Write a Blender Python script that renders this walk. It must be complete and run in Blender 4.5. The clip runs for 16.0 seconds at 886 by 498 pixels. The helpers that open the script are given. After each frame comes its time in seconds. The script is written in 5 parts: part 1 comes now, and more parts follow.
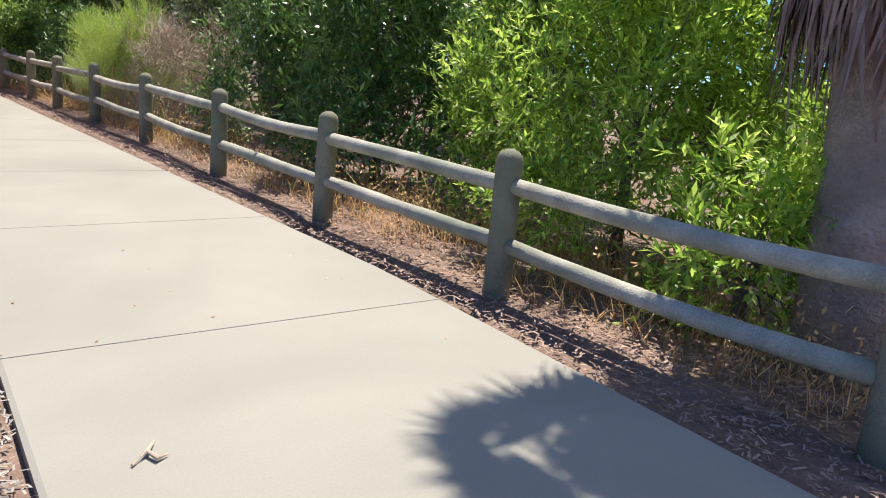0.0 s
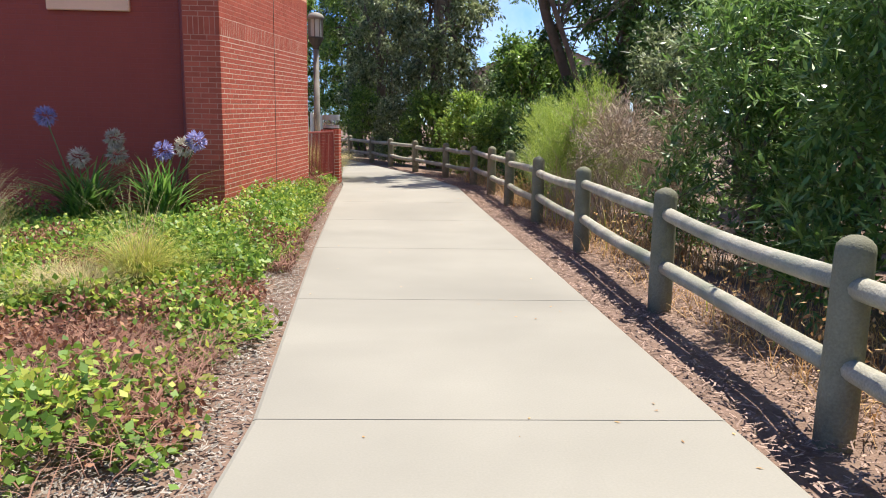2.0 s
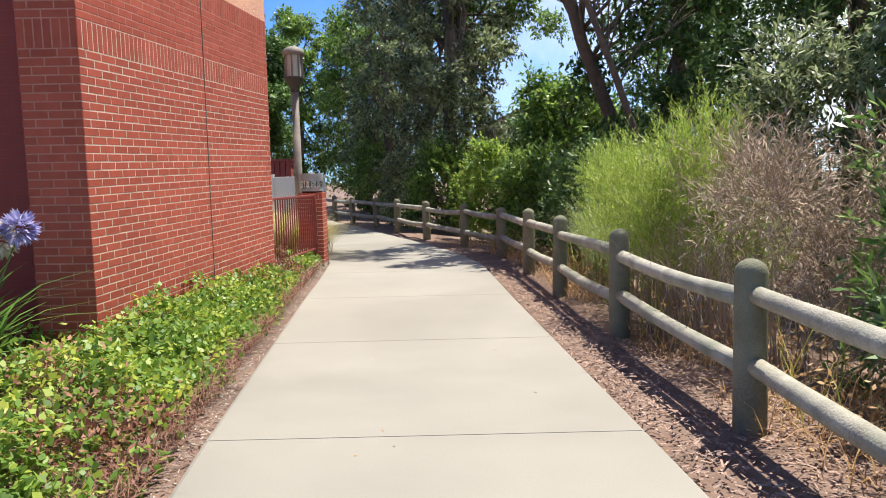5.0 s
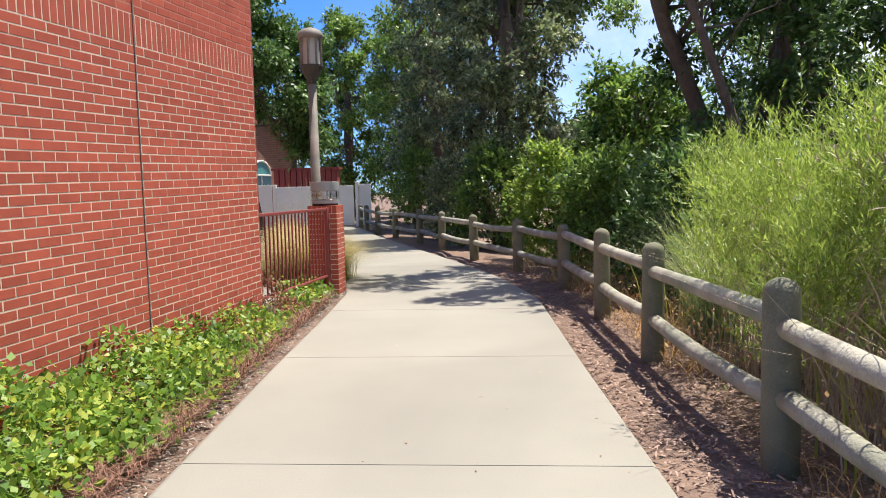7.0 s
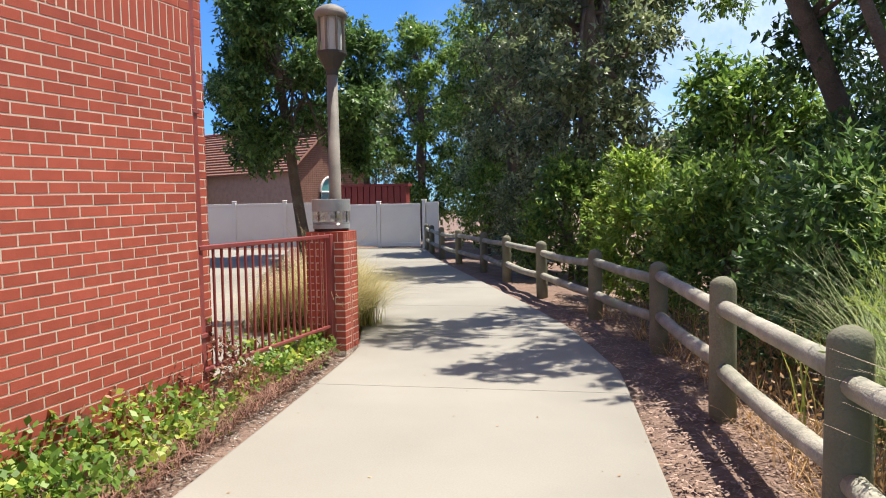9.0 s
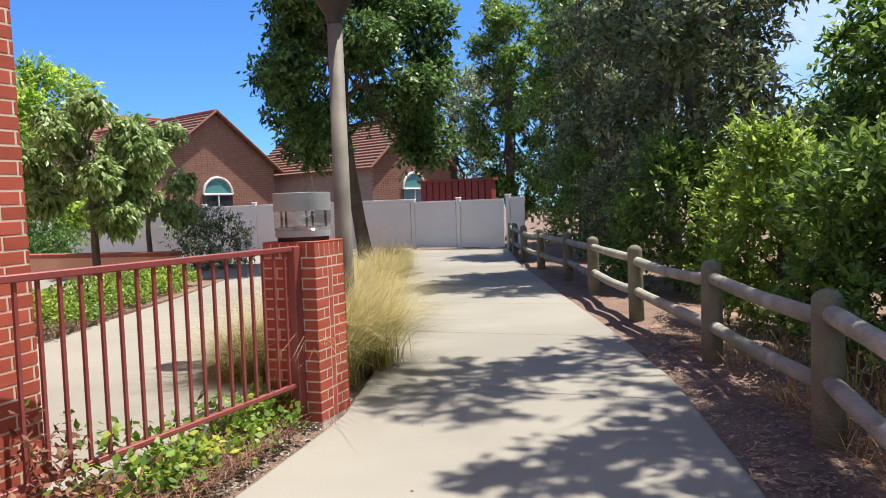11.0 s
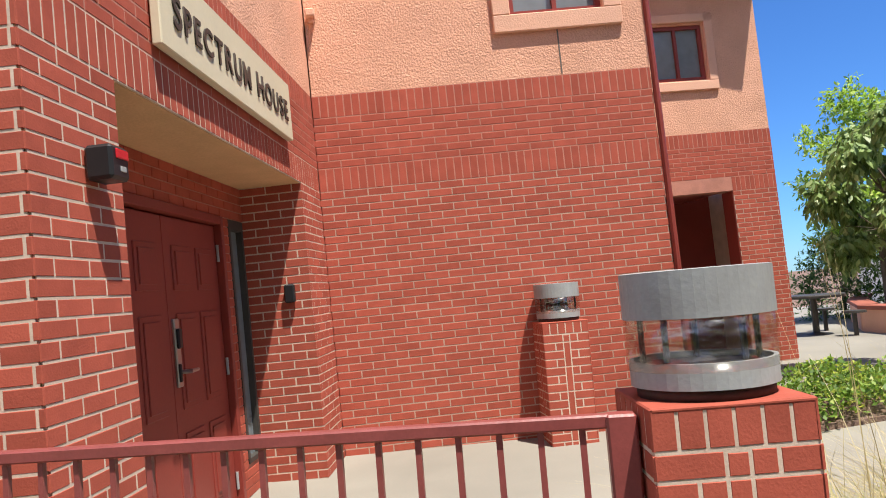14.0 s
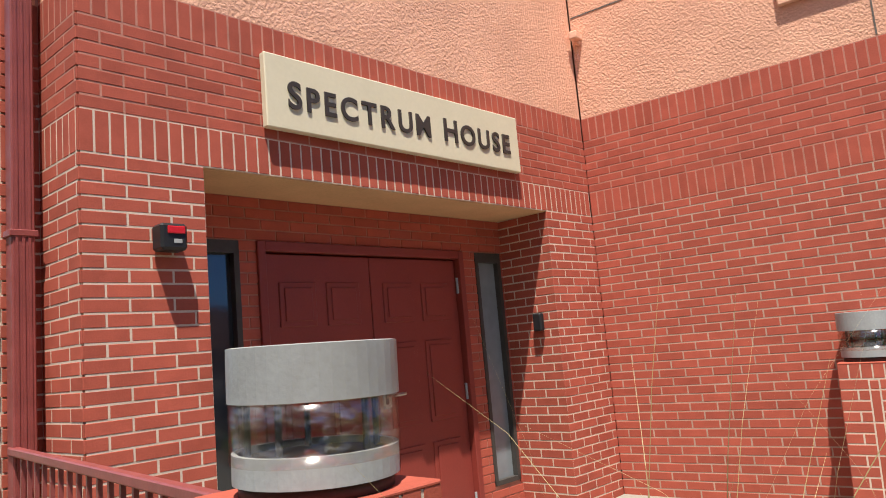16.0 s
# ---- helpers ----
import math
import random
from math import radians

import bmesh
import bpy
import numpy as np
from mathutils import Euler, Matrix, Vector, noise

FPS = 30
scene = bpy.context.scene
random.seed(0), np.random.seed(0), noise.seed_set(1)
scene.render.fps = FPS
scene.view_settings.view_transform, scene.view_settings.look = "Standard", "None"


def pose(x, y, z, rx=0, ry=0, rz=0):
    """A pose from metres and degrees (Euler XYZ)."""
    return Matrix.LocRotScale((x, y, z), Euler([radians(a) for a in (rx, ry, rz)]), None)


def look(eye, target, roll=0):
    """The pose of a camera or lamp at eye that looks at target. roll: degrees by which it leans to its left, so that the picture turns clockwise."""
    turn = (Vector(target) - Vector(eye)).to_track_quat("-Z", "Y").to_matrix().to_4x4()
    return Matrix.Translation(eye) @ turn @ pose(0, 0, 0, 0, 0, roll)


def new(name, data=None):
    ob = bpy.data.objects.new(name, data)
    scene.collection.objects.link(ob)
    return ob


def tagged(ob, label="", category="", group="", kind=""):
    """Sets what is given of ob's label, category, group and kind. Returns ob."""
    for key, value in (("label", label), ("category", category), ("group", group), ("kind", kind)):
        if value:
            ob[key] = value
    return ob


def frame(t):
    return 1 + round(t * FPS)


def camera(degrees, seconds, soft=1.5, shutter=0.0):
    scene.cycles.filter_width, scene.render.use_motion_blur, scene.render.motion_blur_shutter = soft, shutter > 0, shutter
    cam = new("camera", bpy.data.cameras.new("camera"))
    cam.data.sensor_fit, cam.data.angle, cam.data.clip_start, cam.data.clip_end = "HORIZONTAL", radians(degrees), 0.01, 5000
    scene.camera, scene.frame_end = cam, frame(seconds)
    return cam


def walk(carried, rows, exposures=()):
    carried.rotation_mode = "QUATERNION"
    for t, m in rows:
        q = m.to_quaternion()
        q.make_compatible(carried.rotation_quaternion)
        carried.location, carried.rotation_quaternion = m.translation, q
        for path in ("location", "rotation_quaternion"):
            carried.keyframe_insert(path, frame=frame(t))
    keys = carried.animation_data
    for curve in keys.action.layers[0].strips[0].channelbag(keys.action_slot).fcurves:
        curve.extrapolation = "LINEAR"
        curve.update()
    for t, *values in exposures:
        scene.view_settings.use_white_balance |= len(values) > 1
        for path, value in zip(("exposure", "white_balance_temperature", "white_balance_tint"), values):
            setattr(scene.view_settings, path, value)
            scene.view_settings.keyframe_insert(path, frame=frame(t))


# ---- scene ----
cam = camera(62.1, 16.0, soft=1.0)
PATH = [
    (0, (0.000, 0.000, 1.360), (1.158, 1.559, 0.882), 5.54),
    (0.5, (0.405, 0.461, 1.351), (1.180, 2.249, 0.904), 2.79),
    (1, (0.683, 1.131, 1.354), (0.937, 3.078, 0.976), 1.98),
    (1.5, (0.912, 1.764, 1.364), (1.002, 3.723, 0.973), 1.43),
    (2, (1.059, 2.486, 1.372), (1.066, 4.457, 1.032), 0.73),
    (2.5, (1.089, 3.143, 1.412), (1.033, 5.123, 1.139), 0.83),
    (3, (1.108, 3.827, 1.419), (1.009, 5.812, 1.197), 0.06),
    (5.5, (1.068, 7.278, 1.370), (1.028, 9.268, 1.177), -1.62),
    (6, (1.095, 7.935, 1.365), (0.975, 9.920, 1.154), -1.01),
    (6.5, (1.125, 8.627, 1.376), (0.918, 10.607, 1.193), -1.50),
    (7, (1.204, 9.282, 1.370), (0.996, 11.265, 1.206), -1.47),
    (7.5, (1.270, 9.979, 1.374), (0.982, 11.951, 1.204), -2.13),
    (8, (1.300, 10.661, 1.389), (0.988, 12.629, 1.213), -2.64),
    (8.5, (1.325, 11.343, 1.394), (0.947, 13.304, 1.274), -1.78),
    (11, (1.236, 14.698, 1.370), (0.533, 16.567, 1.257), -2.02),
    (11.5, (1.166, 15.381, 1.370), (0.279, 17.169, 1.242), -2.45),
    (12, (1.095, 16.054, 1.390), (-0.048, 17.692, 1.293), -2.26),
    (12.5, (0.978, 16.682, 1.431), (-0.484, 18.046, 1.439), -3.09),
    (13, (0.891, 17.246, 1.449), (-0.852, 18.225, 1.502), -3.28),
    (13.5, (0.702, 17.836, 1.462), (-1.218, 18.396, 1.507), -3.79),
    (14, (0.546, 18.427, 1.479), (-1.449, 18.381, 1.610), -4.72),
    (14.5, (0.318, 18.945, 1.493), (-1.595, 18.405, 1.714), -4.87),
    (15, (0.123, 19.466, 1.484), (-1.653, 18.585, 1.742), -5.06),
    (15.5, (-0.128, 19.928, 1.481), (-1.760, 18.800, 1.739), -4.09),
    (16, (-0.339, 20.386, 1.478), (-1.824, 19.072, 1.736), -3.69),
]
walk(cam, [(t, look(eye, target, roll)) for t, eye, target, roll in PATH], [(0.0, 0.95), (9.5, 0.95), (12.0, 0.84), (16.0, 0.78)])

# ---- world and sun ----
SUN_WAY = Vector((0.3, 0.26, 1.0)).normalized()
world = bpy.data.worlds.new("sky_world")
scene.world = world
world.use_nodes = True
wt = world.node_tree
sky = wt.nodes.new("ShaderNodeTexSky")
sky.sky_type = "NISHITA"
sky.sun_disc = False
sky.sun_elevation = math.asin(SUN_WAY.z)
sky.sun_rotation = math.atan2(SUN_WAY.x, SUN_WAY.y)
sky.air_density, sky.dust_density, sky.ozone_density, sky.altitude = 1.0, 0.05, 5.0, 400
wt.nodes["Background"].inputs["Strength"].default_value = 0.092
# thin white cloud low in the east and north
where, cloud = wt.nodes.new("ShaderNodeTexCoord"), wt.nodes.new("ShaderNodeTexNoise")
cloud.inputs["Scale"].default_value, cloud.inputs["Detail"].default_value, cloud.inputs["Roughness"].default_value = 3.2, 7, 0.6
wt.links.new(where.outputs["Generated"], cloud.inputs["Vector"])
split = wt.nodes.new("ShaderNodeSeparateXYZ")
wt.links.new(where.outputs["Generated"], split.inputs[0])
east = wt.nodes.new("ShaderNodeMapRange")
east.inputs["From Min"].default_value, east.inputs["From Max"].default_value = -0.25, 0.25
wt.links.new(split.outputs["X"], east.inputs["Value"])
puff = wt.nodes.new("ShaderNodeMapRange")
puff.inputs["From Min"].default_value, puff.inputs["From Max"].default_value, puff.inputs["To Max"].default_value = 0.36, 0.62, 0.85
wt.links.new(cloud.outputs["Fac"], puff.inputs["Value"])
both = wt.nodes.new("ShaderNodeMath")
both.operation = "MULTIPLY"
wt.links.new(east.outputs["Result"], both.inputs[0])
wt.links.new(puff.outputs["Result"], both.inputs[1])
veil = wt.nodes.new("ShaderNodeMix")
veil.data_type = "RGBA"
veil.inputs[7].default_value = (8.0, 8.2, 8.6, 1)
wt.links.new(both.outputs[0], veil.inputs["Factor"])
deep = wt.nodes.new("ShaderNodeMix")
deep.data_type, deep.blend_type = "RGBA", "MULTIPLY"
deep.inputs["Factor"].default_value = 1.0
deep.inputs[7].default_value = (0.42, 0.72, 1.12, 1)
wt.links.new(sky.outputs["Color"], deep.inputs[6])
wt.links.new(deep.outputs[2], veil.inputs[6])
wt.links.new(veil.outputs[2], wt.nodes["Background"].inputs["Color"])
sun = new("sun", bpy.data.lights.new("sun", "SUN"))
sun.data.energy, sun.data.angle, sun.data.color = 4.7, radians(0.55), (1.0, 0.94, 0.835)
sun.matrix_world = look(SUN_WAY * 30, (0, 0, 0))


# ---- materials ----
def surface(name, base, rough=0.8, vary=0.25, scale=6.0, fine=60.0, bump=0.2, island=0.0, metal=0.0, stain=None, stain_at=(0.55, 0.75), depth=0.01, spec=0.3, objrand=0.0):
    """A painted or mineral surface: two scales of tone, a stain with its own shape, and relief."""
    m = bpy.data.materials.new(name)
    m.use_nodes = True
    t = m.node_tree
    n, k = t.nodes, t.links
    b = n["Principled BSDF"]
    b.inputs["Roughness"].default_value, b.inputs["Metallic"].default_value = rough, metal
    b.inputs["Specular IOR Level"].default_value = spec
    co = n.new("ShaderNodeNewGeometry")
    big, small = n.new("ShaderNodeTexNoise"), n.new("ShaderNodeTexNoise")
    big.inputs["Scale"].default_value, small.inputs["Scale"].default_value = scale, fine
    big.inputs["Detail"].default_value, small.inputs["Detail"].default_value = 6, 3
    for q in (big, small):
        k.new(co.outputs["Position"], q.inputs["Vector"])
    add = n.new("ShaderNodeMath")
    add.operation = "MULTIPLY_ADD"
    k.new(small.outputs["Fac"], add.inputs[0])
    add.inputs[1].default_value = 0.6
    k.new(big.outputs["Fac"], add.inputs[2])
    last = add
    for amount, node, socket in ((island, "ShaderNodeNewGeometry", "Random Per Island"), (objrand, "ShaderNodeObjectInfo", "Random")):
        if amount:
            r = n.new(node)
            more = n.new("ShaderNodeMath")
            more.operation = "MULTIPLY_ADD"
            k.new(r.outputs[socket], more.inputs[0])
            more.inputs[1].default_value = amount
            k.new(last.outputs[0], more.inputs[2])
            last = more
    fit_range = n.new("ShaderNodeMapRange")
    fit_range.inputs["From Min"].default_value, fit_range.inputs["From Max"].default_value = 0.45, 1.15 + island + objrand
    fit_range.inputs["To Min"].default_value, fit_range.inputs["To Max"].default_value = 1 - vary, 1 + vary
    k.new(last.outputs[0], fit_range.inputs["Value"])
    mul = n.new("ShaderNodeMix")
    mul.data_type, mul.blend_type = "RGBA", "MULTIPLY"
    mul.inputs["Factor"].default_value = 1
    mul.inputs[6].default_value = (*base, 1)
    k.new(fit_range.outputs["Result"], mul.inputs[7])
    colour = mul.outputs[2]
    if stain:
        spot = n.new("ShaderNodeTexNoise")
        spot.inputs["Scale"].default_value, spot.inputs["Detail"].default_value = scale * 0.37, 8
        spot.inputs["Distortion"].default_value = 0.6
        k.new(co.outputs["Position"], spot.inputs["Vector"])
        ramp = n.new("ShaderNodeMapRange")
        ramp.inputs["From Min"].default_value, ramp.inputs["From Max"].default_value = stain_at
        k.new(spot.outputs["Fac"], ramp.inputs["Value"])
        mix = n.new("ShaderNodeMix")
        mix.data_type = "RGBA"
        k.new(ramp.outputs["Result"], mix.inputs["Factor"])
        k.new(colour, mix.inputs[6])
        mix.inputs[7].default_value = (*stain, 1)
        colour = mix.outputs[2]
    k.new(colour, b.inputs["Base Color"])
    if bump:
        bp = n.new("ShaderNodeBump")
        bp.inputs["Strength"].default_value, bp.inputs["Distance"].default_value = bump, depth
        k.new(add.outputs[0], bp.inputs["Height"])
        k.new(bp.outputs["Normal"], b.inputs["Normal"])
    return m


def leafy(name, dark, mid, light, through_light=0.35, rough=0.45, objrand=0.0):
    """Leaves: three tones spread over the single leaves, glossy above, light shining through."""
    m = bpy.data.materials.new(name)
    m.use_nodes = True
    t = m.node_tree
    n, k = t.nodes, t.links
    b = n["Principled BSDF"]
    b.inputs["Roughness"].default_value = rough
    g = n.new("ShaderNodeNewGeometry")
    ramp = n.new("ShaderNodeValToRGB")
    e = ramp.color_ramp.elements
    e[0].color, e[1].color = (*dark, 1), (*light, 1)
    e.new(0.55).color = (*mid, 1)
    patch = n.new("ShaderNodeTexNoise")
    patch.inputs["Scale"].default_value = 1.7
    k.new(g.outputs["Position"], patch.inputs["Vector"])
    mix = n.new("ShaderNodeMath")
    mix.operation = "MULTIPLY_ADD"
    k.new(patch.outputs["Fac"], mix.inputs[0])
    mix.inputs[1].default_value = 0.9
    half = n.new("ShaderNodeMath")
    half.operation = "MULTIPLY_ADD"
    k.new(g.outputs["Random Per Island"], half.inputs[0])
    half.inputs[1].default_value, half.inputs[2].default_value = 0.75, -0.32
    k.new(half.outputs[0], mix.inputs[2])
    k.new(mix.outputs[0], ramp.inputs["Fac"])
    k.new(ramp.outputs["Color"], b.inputs["Base Color"])
    tr = n.new("ShaderNodeBsdfTranslucent")
    k.new(ramp.outputs["Color"], tr.inputs["Color"])
    ms = n.new("ShaderNodeMixShader")
    ms.inputs[0].default_value = through_light
    k.new(b.outputs[0], ms.inputs[1])
    k.new(tr.outputs[0], ms.inputs[2])
    k.new(ms.outputs[0], n["Material Output"].inputs["Surface"])
    return m


def clear(name, tint, gloss=0.14):
    """Thin clear sheet: light passes straight on, with a weak shine."""
    m = bpy.data.materials.new(name)
    m.use_nodes = True
    n, k = m.node_tree.nodes, m.node_tree.links
    t, g, mix = n.new("ShaderNodeBsdfTransparent"), n.new("ShaderNodeBsdfGlossy"), n.new("ShaderNodeMixShader")
    t.inputs["Color"].default_value = (*tint, 1)
    g.inputs["Roughness"].default_value = 0.12
    dirt = n.new("ShaderNodeTexNoise")
    dirt.inputs["Scale"].default_value, dirt.inputs["Detail"].default_value = 14, 6
    span = n.new("ShaderNodeMapRange")
    span.inputs["From Min"].default_value, span.inputs["From Max"].default_value = 0.4, 0.8
    span.inputs["To Min"].default_value, span.inputs["To Max"].default_value = gloss * 0.5, gloss * 2.5
    k.new(dirt.outputs["Fac"], span.inputs["Value"])
    k.new(span.outputs["Result"], mix.inputs[0])
    k.new(t.outputs[0], mix.inputs[1])
    k.new(g.outputs[0], mix.inputs[2])
    k.new(mix.outputs[0], n["Material Output"].inputs["Surface"])
    return m


M_CONCRETE = surface("pale_concrete", (0.275, 0.257, 0.219), 0.85, 0.12, 0.9, 90, 0.12, stain=(0.205, 0.192, 0.165), stain_at=(0.45, 0.75), depth=0.004)
M_JOINT = surface("dark_joint", (0.16, 0.14, 0.12), 0.95, 0.3, 6, 80, 0.3)
M_SOIL = surface("brown_soil", (0.19, 0.125, 0.095), 0.95, 0.35, 3, 45, 0.9, stain=(0.29, 0.2, 0.15), depth=0.03)
M_CHIP = surface("red_brown_mulch", (0.3, 0.205, 0.16), 0.9, 0.75, 9, 70, 0.3, island=0.8)
M_CHIP_GREY = surface("grey_wood_mulch", (0.28, 0.245, 0.21), 0.9, 0.8, 9, 70, 0.3, island=0.9)
M_BRICK = surface("red_brick", (0.405, 0.092, 0.06), 0.8, 0.36, 9, 130, 0.4, island=0.5, objrand=0.5, depth=0.004, spec=0.2)
M_MORTAR = surface("pale_mortar", (0.6, 0.475, 0.385), 0.95, 0.2, 6, 140, 0.4, depth=0.004)
# darker, pinker mortar tone for the courtyard wall and the wing
M_MORTAR_PINK = surface("dull_pink_mortar", (0.45, 0.3, 0.235), 0.95, 0.25, 6, 140, 0.4, depth=0.004)
# redder mortar for the upper courses, corner pier and recess back
M_MORTAR_RED = surface("reddish_mortar", (0.45, 0.2, 0.15), 0.95, 0.25, 6, 140, 0.4, depth=0.004)
M_STUCCO = surface("salmon_stucco", (0.74, 0.40, 0.275), 0.95, 0.12, 2.2, 55, 0.9, stain=(0.66, 0.35, 0.235), stain_at=(0.5, 0.8), depth=0.02)
M_STUCCO_PALE = surface("pale_salmon_stucco", (0.78, 0.45, 0.32), 0.95, 0.10, 2.2, 70, 0.5, depth=0.012)
M_SOFFIT = surface("tan_soffit_plaster", (0.62, 0.40, 0.22), 0.9, 0.15, 3, 60, 0.4)
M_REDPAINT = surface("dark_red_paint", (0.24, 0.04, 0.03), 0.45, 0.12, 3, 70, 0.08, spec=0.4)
M_RAIL = surface("maroon_rail_paint", (0.25, 0.06, 0.055), 0.4, 0.2, 8, 90, 0.1, spec=0.5)
M_SIGN = surface("cream_sign_board", (0.66, 0.59, 0.43), 0.6, 0.06, 2, 40, 0.05)
M_LETTER = surface("dark_bronze_letter", (0.05, 0.04, 0.035), 0.45, 0.2, 20, 90, 0.1)
M_FENCEWOOD = surface("weathered_green_grey_wood", (0.35, 0.325, 0.265), 0.85, 0.45, 5, 85, 0.6, stain=(0.2, 0.215, 0.16), stain_at=(0.45, 0.7), depth=0.012)
M_FENCEPOST = surface("green_grey_treated_post", (0.2, 0.185, 0.13), 0.85, 0.45, 4, 85, 0.6, stain=(0.145, 0.15, 0.1), stain_at=(0.4, 0.7), depth=0.012)
M_LAMPMETAL = surface("grey_painted_metal", (0.33, 0.34, 0.345), 0.5, 0.15, 7, 80, 0.12, stain=(0.22, 0.21, 0.2), spec=0.5)
M_STEEL = surface("brushed_steel", (0.42, 0.41, 0.39), 0.35, 0.15, 9, 120, 0.05, metal=0.8)
M_DARKMETAL = surface("dark_metal", (0.06, 0.055, 0.05), 0.5, 0.2, 10, 60, 0.1)
M_POST = surface("grey_brown_lamp_post", (0.20, 0.18, 0.155), 0.65, 0.55, 3, 190, 0.5, depth=0.004)
M_ALARM = surface("black_plastic", (0.02, 0.02, 0.022), 0.4, 0.1, 5, 60, 0)
M_REDLAMP = surface("red_plastic_lens", (0.55, 0.02, 0.03), 0.25, 0.1, 5, 60, 0)
M_VINYL = surface("white_vinyl", (0.74, 0.72, 0.68), 0.5, 0.07, 1.1, 60, 0.05, stain=(0.48, 0.44, 0.39), stain_at=(0.6, 0.85))
M_GLASS = clear("acrylic_cylinder", (0.93, 0.92, 0.9), 0.11)
M_PANE = surface("dark_window_glass", (0.03, 0.035, 0.045), 0.06, 0.1, 1, 10, 0, spec=0.8)
M_PANE_PALE = surface("pale_curtained_glass", (0.22, 0.25, 0.27), 0.08, 0.2, 1.5, 10, 0, spec=0.8)
M_BARK = surface("grey_brown_bark", (0.15, 0.115, 0.09), 0.95, 0.4, 4, 40, 0.9, stain=(0.22, 0.19, 0.16), depth=0.04)
M_PALMFIBRE = surface("dead_palm_frond", (0.235, 0.165, 0.14), 0.9, 0.45, 6, 60, 0.5, island=0.7)
M_TILE = surface("brown_roof_tile", (0.20, 0.095, 0.065), 0.85, 0.3, 4, 30, 0.4, island=0.3)
M_TILE_RED = surface("red_roof_tile", (0.31, 0.1, 0.068), 0.85, 0.3, 4, 30, 0.4, island=0.3)
M_FARBRICK = surface("brown_far_brick", (0.25, 0.13, 0.095), 0.9, 0.2, 5, 40, 0.3, island=0.4)
M_FARMORTAR = surface("far_mortar", (0.33, 0.24, 0.19), 0.95, 0.2, 5, 40, 0.2)
M_RUNNER = surface("red_brown_dead_stem", (0.26, 0.14, 0.1), 0.9, 0.5, 8, 40, 0.2, island=0.6)
M_TWIG = surface("dry_twig", (0.43, 0.335, 0.25), 0.9, 0.35, 8, 40, 0.2, island=0.4)

L_DARK = leafy("dark_glossy_leaf", (0.026, 0.060, 0.017), (0.1, 0.19, 0.045), (0.27, 0.42, 0.13), 0.36, 0.48)
L_GLOSS = leafy("narrow_glossy_leaf", (0.04, 0.085, 0.018), (0.13, 0.24, 0.05), (0.36, 0.5, 0.17), 0.38, 0.36)
L_BRIGHT = leafy("bright_pinnate_leaf", (0.096, 0.156, 0.021), (0.36, 0.54, 0.075), (0.74, 0.84, 0.22), 0.58)
L_LIME = leafy("lime_green_leaf", (0.07, 0.12, 0.02), (0.28, 0.42, 0.06), (0.6, 0.68, 0.16), 0.52, 0.45)
L_MID = leafy("mid_green_leaf", (0.03, 0.065, 0.012), (0.16, 0.28, 0.05), (0.42, 0.54, 0.12), 0.44, 0.42)
L_GREY = leafy("grey_green_leaf", (0.035, 0.052, 0.022), (0.2, 0.25, 0.11), (0.5, 0.54, 0.31), 0.44, 0.45)
L_COVER = leafy("ground_cover_leaf", (0.07, 0.14, 0.022), (0.2, 0.34, 0.05), (0.58, 0.59, 0.1), 0.42, 0.5)
L_RUST = leafy("rusty_dry_leaf", (0.25, 0.13, 0.06), (0.52, 0.3, 0.125), (0.78, 0.55, 0.26), 0.3, 0.7)
L_WINE = leafy("wine_brown_dry_leaf", (0.13, 0.05, 0.034), (0.27, 0.115, 0.07), (0.5, 0.28, 0.16), 0.3, 0.7)
L_BROOM = leafy("feathery_lime_leaf", (0.146, 0.211, 0.036), (0.309, 0.423, 0.072), (0.52, 0.601, 0.143), 0.5)
L_STRAW = leafy("straw_grass_blade", (0.28, 0.235, 0.105), (0.52, 0.43, 0.215), (0.75, 0.64, 0.38), 0.4, 0.6)
L_BLADE = leafy("green_grass_blade", (0.18, 0.243, 0.043), (0.396, 0.421, 0.086), (0.72, 0.599, 0.173), 0.4, 0.5)
L_PALE = leafy("pale_arching_blade", (0.2, 0.26, 0.1), (0.4, 0.48, 0.22), (0.66, 0.7, 0.42), 0.4, 0.4)
L_DROOP = leafy("pale_drooping_leaf", (0.114, 0.195, 0.049), (0.26, 0.374, 0.114), (0.52, 0.617, 0.276), 0.35)
L_STRAP = leafy("strap_leaf", (0.048, 0.128, 0.024), (0.128, 0.256, 0.048), (0.288, 0.448, 0.096), 0.35, 0.35)
L_LILAC = leafy("lilac_petal", (0.22, 0.20, 0.45), (0.36, 0.34, 0.62), (0.55, 0.52, 0.75), 0.4, 0.6)
L_FADED = leafy("faded_flower", (0.42, 0.37, 0.3), (0.6, 0.54, 0.46), (0.8, 0.75, 0.68), 0.4, 0.7)


# ---- mesh helpers ----
rng = np.random.default_rng(7)


